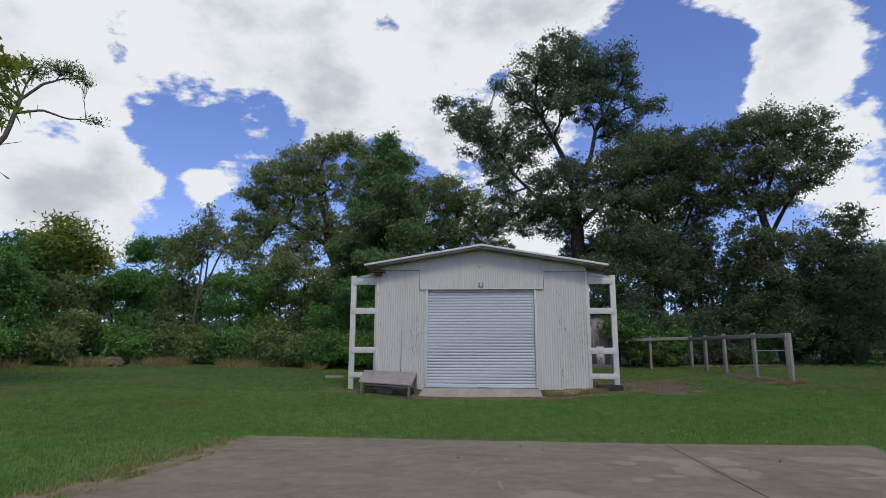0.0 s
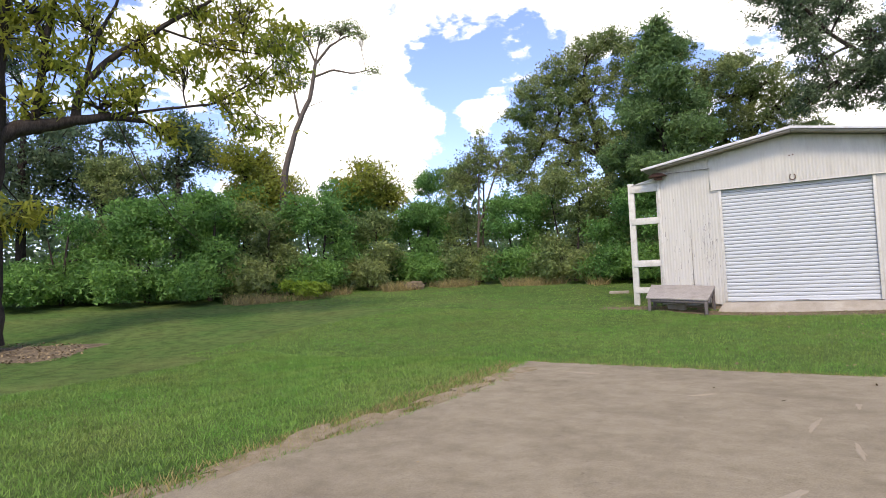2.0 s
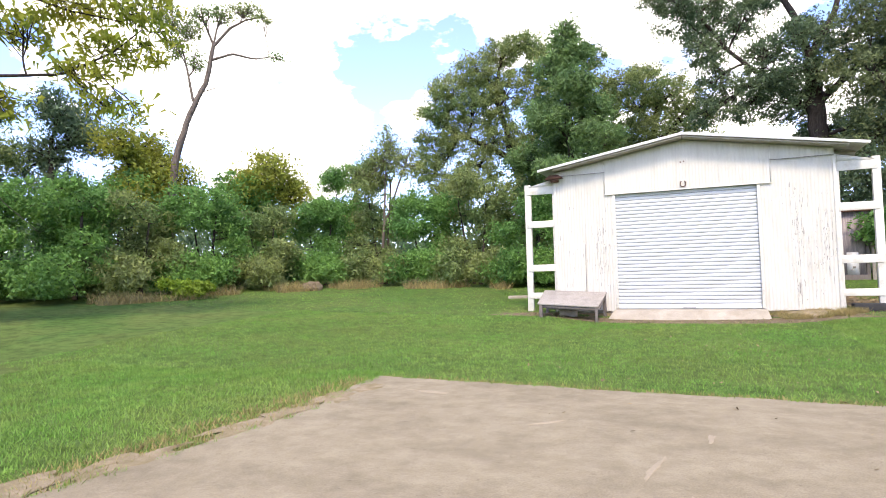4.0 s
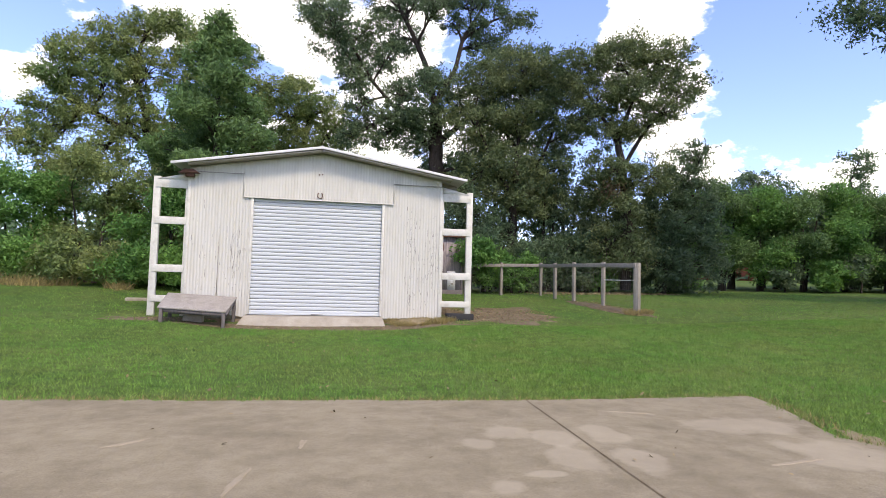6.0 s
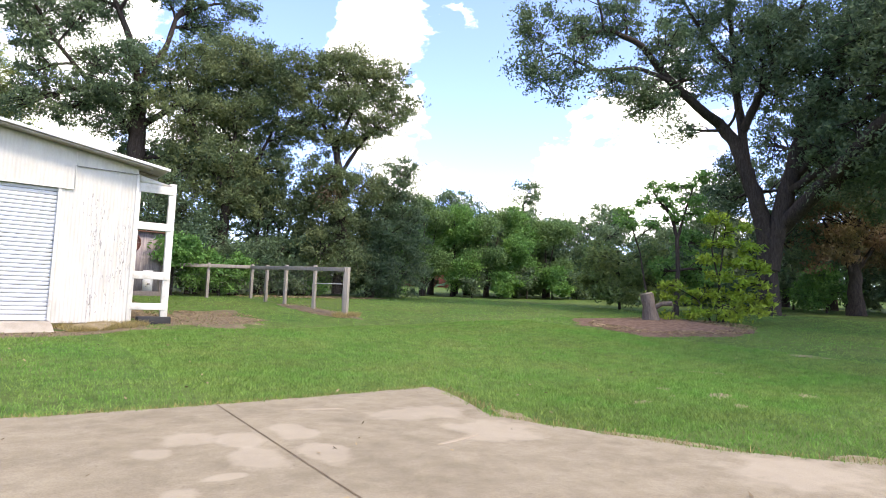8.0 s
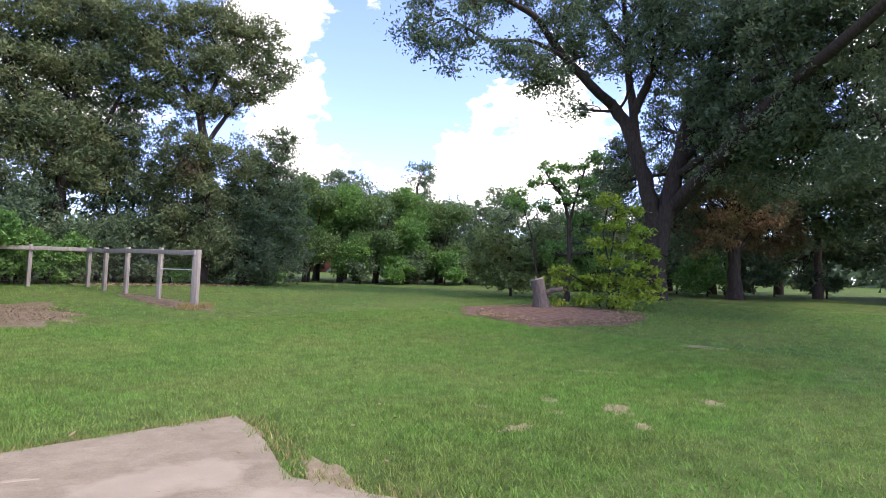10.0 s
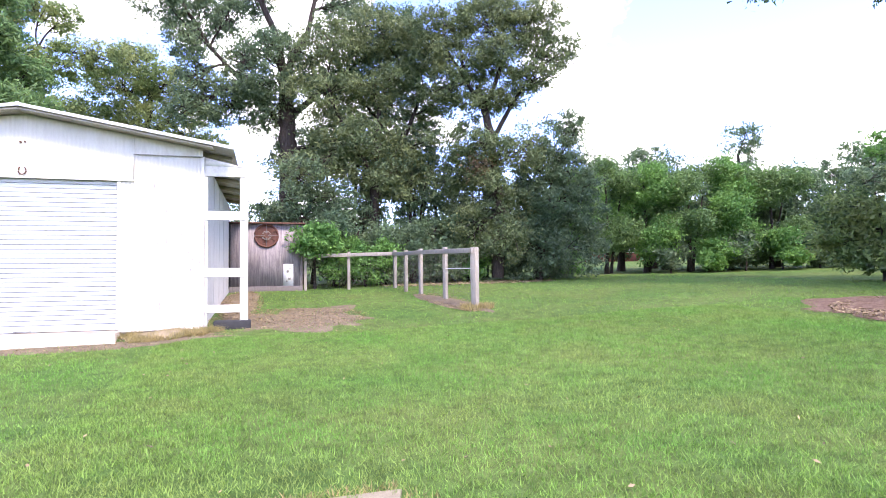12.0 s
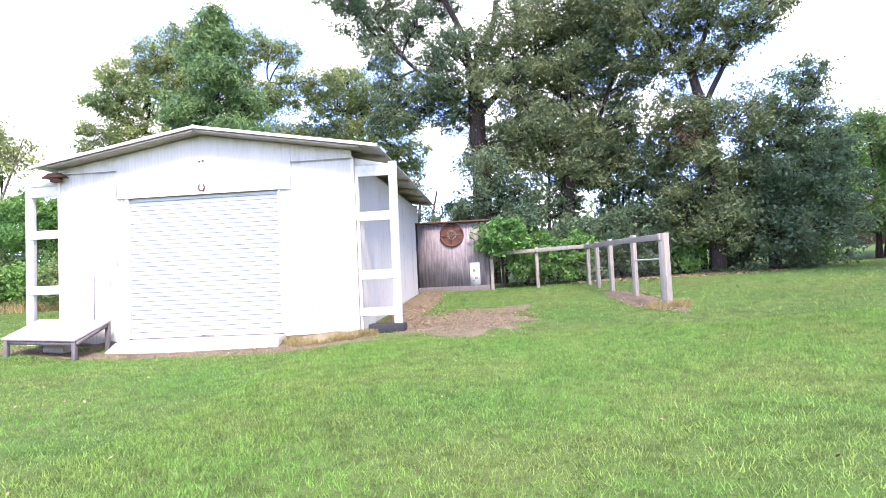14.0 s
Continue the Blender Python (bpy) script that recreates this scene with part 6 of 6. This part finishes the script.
# row of young trees closing the lawn
ROW = [(18.8, 29.2, 1.9, 5.4), (20.8, 28.8, 1.9, 5.6), (22.6, 28.3, 2.0, 5.4), (24.6, 27.7, 2.0, 5.2), (26.6, 27.3, 2.0, 5.6), (28.6, 26.8, 1.9, 5.2)]
for k, (x, y, r, h) in enumerate(ROW):
    tree("young_tree", "leafy young tree in the row closing the lawn", (x, y), [([(0, 0, 0), (0.1, 0, h * 0.4), (0, 0, h * 0.8)], 0.10, 0.04), ([(0.4, 0.3, 0), (0.7, 0.2, h * 0.4), (0.9, 0, h * 0.7)], 0.07, 0.03)],
         round_blobs(r, h * (0.27 if k < 2 else 0.14), h * 0.92, 10, 140 + k, 0.3, 0.45), "pine_leaf" if k % 2 else "hedge_leaf", leaves=12500, size=0.12, clump=0.44, twigs=3, density=0.5, group="row of young trees")
for k, (x, y, r, h, leaf) in enumerate([(33, 26, 2.8, 5.0, "far_leaf"), (36, 23, 3.0, 4.8, "far_leaf"), (31, 31, 3.2, 8.0, "far_leaf"), (38, 30, 3.4, 7.0, "far_leaf"), (42, 22, 3.4, 6.0, "far_leaf"), (36, 16, 3.0, 5.5, "oak_leaf"), (38, 11, 3.4, 6.5, "oak_leaf"), (37, 6, 3.4, 7, "oak_leaf"),
                                        (36, 1, 3.4, 7.5, "oak_leaf"), (26.5, 33, 2.6, 7.0, "far_leaf"), (23.0, 31.0, 2.2, 5.6, "far_leaf"), (25.4, 30.4, 2.2, 5.4, "far_leaf"), (28.2, 29.6, 2.2, 5.6, "far_leaf"), (30.6, 28.4, 2.2, 5.0, "far_leaf"), (33.5, 19.5, 2.6, 3.6, "far_leaf"), (31, 16.4, 3.0, 7.5, "oak_leaf"), (34, 13, 3.4, 7.5, "oak_leaf"), (33, 8.3, 3.4, 7.5, "oak_leaf"), (31.5, 5, 3.2, 7, "oak_leaf")]):
    tree("woodland_tree", "hazy green tree of the wood beyond the lawn", (x, y), [([(0, 0, 0), (0.2, 0, h * 0.4), (0, 0.2, h * 0.8)], 0.18, 0.07)], round_blobs(r, h * 0.2, h * 0.93, 9, 160 + k, 0.32, 0.46), leaf, leaves=7000, size=0.16, clump=0.5, twigs=3, group="trees beyond the lawn")
# low scrub under the row and the oaks
for k, (x, y, r, h) in enumerate([(23.0, 27.0, 1.2, 1.9), (24.6, 26.5, 1.3, 2.0), (26.3, 26.0, 1.3, 1.9), (28.0, 25.6, 1.3, 2.2), (30.0, 25.4, 1.4, 2.0), (32.0, 24.6, 1.5, 2.4), (34.0, 23.2, 1.6, 2.6), (17.4, 26.8, 0.8, 1.2), (11.4, 25.6, 1.0, 1.6), (12.8, 25.8, 1.0, 1.8), (32.5, 21.0, 1.5, 2.2), (30.5, 18.6, 1.4, 2.2),
                                  (29.5, 14.8, 1.4, 2.2), (31.0, 12.2, 1.4, 2.0), (30.8, 18.0, 1.7, 3.2), (31.8, 16.2, 1.7, 3.4), (32.6, 14.2, 1.7, 3.2), (33.3, 12.2, 1.8, 3.4), (33.9, 10.2, 1.8, 3.3), (34.3, 8.2, 1.8, 3.4), (34.6, 6.0, 1.8, 3.4), (34.6, 3.6, 1.9, 3.4)]):
    tree("low_shrub", "low dark green scrub at the edge of the lawn", (x, y), [([(0, 0, 0), (0.1, 0, h * 0.4), (0.1, 0.1, h * 0.7)], 0.04, 0.02)], round_blobs(r, h * 0.2, h * 0.8, 6, 200 + k, 0.34, 0.5), "hedge_leaf" if k % 2 and k < 14 else "oak_leaf", leaves=3000, size=0.15, clump=0.34, twigs=2, group="low scrub at the lawn's edge", category="shrub")
# laurel bush hanging over the fence beside the pen
tree("shrub", "bright green bush leaning over the fence rail", (6.8, 24.6), [([(0, 0, 0), (0, -0.1, 1.0), (-0.05, -0.4, 1.6)], 0.05, 0.03)], [(-0.15, -0.75, 1.4, 0.65, 0.4, 0.3), (0.4, -0.6, 1.65, 0.6, 0.45, 0.35), (-0.3, -0.7, 1.8, 0.4, 0.35, 0.25), (0.2, -0.7, 1.95, 0.35, 0.35, 0.2), (0.8, -0.2, 0.8, 0.5, 0.4, 0.5)],
     "hedge_leaf", leaves=3600, size=0.12, clump=0.25, category="shrub")
tree("shrub", "dark green bush behind the wire mesh", (8.6, 24.9), [([(0, 0, 0), (0, 0, 0.8), (0.1, 0, 1.4)], 0.05, 0.02)], [(0, 0, 0.7, 1.0, 0.6, 0.6), (0.6, 0, 1.2, 0.7, 0.6, 0.5), (-0.6, 0, 1.2, 0.6, 0.6, 0.5)], "hedge_leaf", leaves=5000, size=0.1, clump=0.25, category="shrub")

# plain distant woodland all round
far = Buf()
pts = []
for k in range(260):
    a = radians(-100 + 200 * k / 259 + rng.normal() * 0.4)
    d = (92 if 31 < math.degrees(a) < 41 else 62) + 20 * rng.random()
    pts.append((d * math.sin(a), d * math.cos(a), 1.0 + rng.random() * 0.3, 3.0 + 2.0 * rng.random(), (7.5 if a < radians(-25) else 4.5) + 3.0 * rng.random()))
cl = []
for x, y, z, r, h in pts:
    n = 240
    d = rng.normal(size=(n, 3))
    d /= np.linalg.norm(d, axis=1, keepdims=True)
    d[:, 2] = np.abs(d[:, 2])
    cl.append(np.array((x, y, z)) + d * (r, r, h) * (0.7 + 0.4 * rng.random((n, 1))))
far_woods = part("far_woods", Buf().add(*leaf_sprays(np.vstack(cl), 0.5)), "far_leaf")
tagged(far_woods, "far woodland closing the horizon", "woodland", kind="stuff")

# ---- brick house and parked car far beyond the trees ----
house = thing("house", "red brick house with white windows beyond the trees", "house", at=on_ground(38.0, 52.4), turn=-36)
part("wall", Buf().box((-4, 0, -0.3), (4, 6, 2.6)), "brick", house)
v = [(-4.5, -0.5, 2.6), (4.5, -0.5, 2.6), (4.5, 6.5, 2.6), (-4.5, 6.5, 2.6), (-4.5, 3, 4.2), (4.5, 3, 4.2)]
part("roof", Buf().add(v, [(0, 1, 5, 4), (2, 3, 4, 5), (0, 4, 3, 3), (1, 2, 5, 5), (0, 3, 2, 1)]), "shingle", house)
part("fascia", Buf().box((-4.5, -0.53, 2.45), (4.5, -0.5, 2.59)), "white", house)
for x in (-2.7, 0.1, 2.6):
    w = part("window", Buf().box((x - 0.55, -0.05, 0.8), (x + 0.55, -0.005, 2.0)), "white", house)
    for sx in (-0.26, 0.26):
        part("pane", Buf().box((x + sx - 0.22, -0.07, 0.88), (x + sx + 0.22, -0.055, 1.92)), "glass_dark", w)
car = thing("car", "white car parked beyond the trees", "car", at=on_ground(18.6, 47.0), turn=-20)
body = [(-2.1, 0.35), (-2.15, 0.8), (-1.3, 0.95), (-0.7, 1.45), (0.9, 1.48), (1.7, 1.0), (2.1, 0.85), (2.1, 0.35)]
n = len(body)
v = [(x, -0.85, z) for x, z in body] + [(x, 0.85, z) for x, z in body]
bm = bmesh.new()
vs = [bm.verts.new(p) for p in v]
bm.faces.new(vs[:n])
bm.faces.new(vs[n:][::-1])
for k in range(n):
    bm.faces.new((vs[k], vs[n + k], vs[n + (k + 1) % n], vs[(k + 1) % n]))
bmesh.ops.recalc_face_normals(bm, faces=bm.faces[:])
part("body", bm, "white", car, bevel=0.06)
for x0, x1 in ((-0.75, 0.05), (0.12, 0.95)):
    part("side_window", Buf().box((x0, -0.865, 0.98), (x1, -0.855, 1.36)), "glass_dark", car)
for x in (-1.35, 1.35):
    for y in (-0.8, 0.8):
        wheel = part("wheel", Buf().tube([(x, y - 0.1, 0.32), (x, y + 0.1, 0.32)], 0.32, 16), "tyre", car)
        part("rim", Buf().tube([(x, y - 0.11, 0.32), (x, y + 0.11, 0.32)], 0.19, 12), "wire", wheel)
# boulder, stone slab and pale fern-like bush at the hedge's foot
rock = thing("boulder", "grey-brown boulder among dry grass at the hedge", "boulder", at=on_ground(-12.58, 20.83))
bm = bmesh.new()
bmesh.ops.create_icosphere(bm, subdivisions=3, radius=1.0)
for vert in bm.verts:
    n3 = vert.co.normalized()
    vert.co = Vector((n3.x * 0.5, n3.y * 0.32, n3.z * 0.26 + 0.08)) * (1 + 0.28 * noise.noise(n3 * 1.6) + 0.1 * noise.noise(n3 * 5))
part("rock", bm, "dirt", rock)
stone = thing("paving_stone", "flat pale stone slab lying in the grass", "stone", at=on_ground(-3.86, 19.47), turn=12)
part("stone_slab", Buf().box((-0.3, -0.2, -0.03), (0.3, 0.2, 0.07)), "concrete", stone, bevel=0.015)
tree("fern_bush", "pale yellow-green feathery bush at the hedge's foot", (-14.4, 16.2), [([(0, 0, 0), (0, 0, 0.3), (0.1, 0, 0.6)], 0.02, 0.01)], [(-0.4, 0, 0.55, 0.45, 0.4, 0.14), (0.5, 0, 0.45, 0.5, 0.4, 0.14), (0.1, 0, 0.3, 0.7, 0.4, 0.18)], "fresh_leaf", leaves=1600, size=0.11, clump=0.2, category="bush", turn=45)


# ---- grass and litter ----
def blades(n, x0, x1, y0, y1, h, w, mat, name, label, keep=None):
    x, y = x0 + (x1 - x0) * rng.random(n), y0 + (y1 - y0) * rng.random(n)
    ok = ~in_polygon(SLAB, x, y) if keep is None else keep(x, y)
    x, y = x[ok], y[ok]
    n = len(x)
    z = height(x, y)
    a = rng.random(n) * 2 * np.pi
    hh, ww = h * (0.5 + rng.random(n)), w * (0.6 + 0.8 * rng.random(n))
    lean = rng.normal(size=(n, 2)) * 0.55 * hh[:, None]
    base = np.stack([x, y, z - 0.005], -1)
    side = np.stack([np.cos(a) * ww, np.sin(a) * ww, np.zeros(n)], -1)
    tip = base + np.stack([lean[:, 0], lean[:, 1], hh], -1)
    v = np.stack([base - side, base + side, tip], 1).reshape(-1, 3)
    return tagged(part(name, Buf().add(v, np.arange(n * 3).reshape(n, 3)), mat), label, "grass", kind="stuff")


BARE = [(7.6, 5.7, 0.17, 0.08), (9.06, 5.53, 0.25, 0.1), (8.5, 5.0, 0.1, 0.07), (8.95, 6.25, 0.13, 0.07), (10.3, 5.0, 0.25, 0.1), (14.9, 6.8, 0.4, 0.15), (1.1, 15.55, 3.7, 0.4), (5.75, 17.3, 1.5, 1.5), (4.55, 20.5, 0.4, 3.4), (9.75, 18.6, 0.3, 2.0),
        (17.6, 11.5, 2.5, 2.2), (-12.4, 5.9, 1.4, 0.9), (3.55, 15.85, 0.9, 0.4)]


def lawn_only(x, y):
    ok = ~in_polygon(SLAB, x, y) & ~((x > LEFT - 0.3) & (x < RIGHT + 0.2) & (y > 15.9) & (y < BACK))
    for cx, cy, rx, ry in BARE:
        ok &= (((x - cx) / rx) ** 2 + ((y - cy) / ry) ** 2 > 1) | (rng.random(len(x)) < 0.4)
    return ok


blades(270000, 3.5, 15, 4.5, 15, 0.036, 0.0040, "blade", "grass", "short mown green grass blades", lawn_only)
blades(120000, -9, 5.0, 7.3, 15, 0.036, 0.0046, "blade", "grass", "short mown green grass blades", lawn_only)
blades(90000, -8, -2.0, 1.5, 8, 0.036, 0.0046, "blade", "grass", "short mown green grass blades", lawn_only)
blades(80000, 6, 13, 0, 7, 0.036, 0.0042, "blade", "grass", "short mown green grass blades", lawn_only)
blades(70000, 13, 25, -1, 15, 0.036, 0.008, "blade", "grass", "short mown green grass blades", lawn_only)
blades(80000, -20, 22, 14.5, 27, 0.04, 0.0085, "blade", "grass", "mown green grass blades further off", lawn_only)
# dry grass along the foot of the hedge
HEDGE_FOOT = [(-5.6, 22.6), (-8, 22.7), (-10.5, 22.6), (-12.3, 21.6), (-13.6, 19.2), (-14.6, 16.2), (-15.4, 14.2)]


def verge(x, y):
    d = np.full(len(x), 9.0)
    for (xa, ya), (xb, yb) in zip(HEDGE_FOOT, HEDGE_FOOT[1:]):
        u = np.clip(((x - xa) * (xb - xa) + (y - ya) * (yb - ya)) / ((xb - xa) ** 2 + (yb - ya) ** 2), 0, 1)
        d = np.minimum(d, np.hypot(x - xa - u * (xb - xa), y - ya - u * (yb - ya)))
    return (d < 0.6) & (wave(x, y, 0.7) + 0.3 * wave(x, y, 0.25) > 0.15)


blades(80000, -18, -4, 13, 25, 0.30, 0.011, "straw", "dry_grass", "dry straw-coloured grass along the hedge", verge)


def litter(n, cx, cy, rx, ry, size, mat, name, label, lift=0.02, flat=None):
    """Fallen leaves and chips lying about."""
    a, r = rng.random(n) * 2 * np.pi, np.sqrt(rng.random(n))
    x, y = cx + rx * r * np.cos(a), cy + ry * r * np.sin(a)
    z = (height(x, y) if flat is None else np.full(n, flat)) + lift + 0.015 * rng.random(n)
    d = rng.random(n) * 2 * np.pi
    s = size * (0.5 + rng.random(n))
    u = np.stack([np.cos(d) * s, np.sin(d) * s, rng.normal(size=n) * s * 0.35], -1)
    w = np.stack([-np.sin(d) * s * 0.45, np.cos(d) * s * 0.45, rng.normal(size=n) * s * 0.25], -1)
    c = np.stack([x, y, z], -1)
    v = np.stack([c - u, c + w, c + u, c - w], 1).reshape(-1, 3)
    return tagged(part(name, Buf().add(v, np.arange(n * 4).reshape(n, 4)), mat), label, "litter", kind="stuff")


litter(9000, 17.6, 11.5, 2.5, 2.2, 0.024, "chips", "leaf_litter", "fallen leaves and chips on the mulch bed", 0.06)
litter(2600, 1.1, 15.5, 3.9, 0.55, 0.014, "chips", "leaf_litter", "fallen leaves and straw before the shed", 0.018)
litter(4200, 5.7, 17.3, 1.7, 1.7, 0.016, "chips", "leaf_litter", "fallen leaves beside the shed", 0.018)
litter(2400, 4.6, 20.4, 0.55, 3.6, 0.02, "chips", "leaf_litter", "fallen leaves along the side wall", 0.05)
litter(2200, 9.75, 18.6, 0.5, 2.3, 0.016, "chips", "leaf_litter", "fallen leaves along the fence", 0.04)
litter(2600, 12.5, 24.6, 3.4, 1.0, 0.03, "chips", "leaf_litter", "fallen leaves under the oaks", 0.02)
litter(1500, -12.4, 5.9, 1.6, 1.3, 0.025, "chips", "leaf_litter", "fallen leaves round the pecan tree", 0.02)
litter(26, 2.0, 3.8, 3.4, 3.4, 0.022, "chips", "leaf_litter", "few dry leaves on the slab", 0.014, 0.0)
litter(260, 6.0, 10.0, 9.0, 5.0, 0.02, "chips", "leaf_litter", "few dry leaves on the lawn", 0.025)
blades(12000, 2.6, 4.6, 15.3, 16.05, 0.10, 0.005, "straw", "dry_grass", "dry straw on the soil heap by the wall", lambda x, y: (((x - 3.55) / 0.95) ** 2 + ((y - 15.75) / 0.4) ** 2 < 1) & (wave(x, y, 0.16) > -0.2))
blades(5000, 9.4, 10.6, 16.6, 17.8, 0.13, 0.008, "straw", "dry_grass", "dry grass at the foot of the corner post", lambda x, y: (x - 9.95) ** 2 + (y - 17.15) ** 2 < 0.14)
blades(9000, -2.6, -1.6, 0.5, 7.5, 0.05, 0.006, "straw", "dry_grass", "dry grass fringe along the slab", lambda x, y: ~in_polygon(SLAB, x, y) & (x > -2.45))
blades(7000, 5.4, 7.4, 2.6, 7.4, 0.05, 0.006, "straw", "dry_grass", "dry grass fringe along the slab", lambda x, y: ~in_polygon(SLAB, x, y) & in_polygon(SLAB, x - 0.22, y))
blades(7000, -2.2, 6.0, 7.3, 7.75, 0.04, 0.005, "straw", "dry_grass", "dry grass fringe along the slab", lambda x, y: ~in_polygon(SLAB, x, y) & in_polygon(SLAB, x, y - 0.16))


def rim_grass(x, y):
    """Within a hand's breadth inside the slab's rim, in tufts."""
    near_edge = ~in_polygon(SLAB, x + 0.07, y) | ~in_polygon(SLAB, x - 0.07, y) | ~in_polygon(SLAB, x, y + 0.06)
    return in_polygon(SLAB, x, y) & near_edge & (wave(x, y, 0.12) + 0.6 * wave(x, y, 0.05) > 0.1)


for x0, x1, y0, y1, count in ((-2.4, -1.7, 0.5, 7.7, 30000), (-2.2, 6.1, 7.1, 7.7, 40000), (5.2, 7.6, 2.0, 7.5, 60000)):
    blades(count, x0, x1, y0, y1, 0.05, 0.004, "blade", "grass", "grass tufts hanging over the slab's edge", rim_grass)
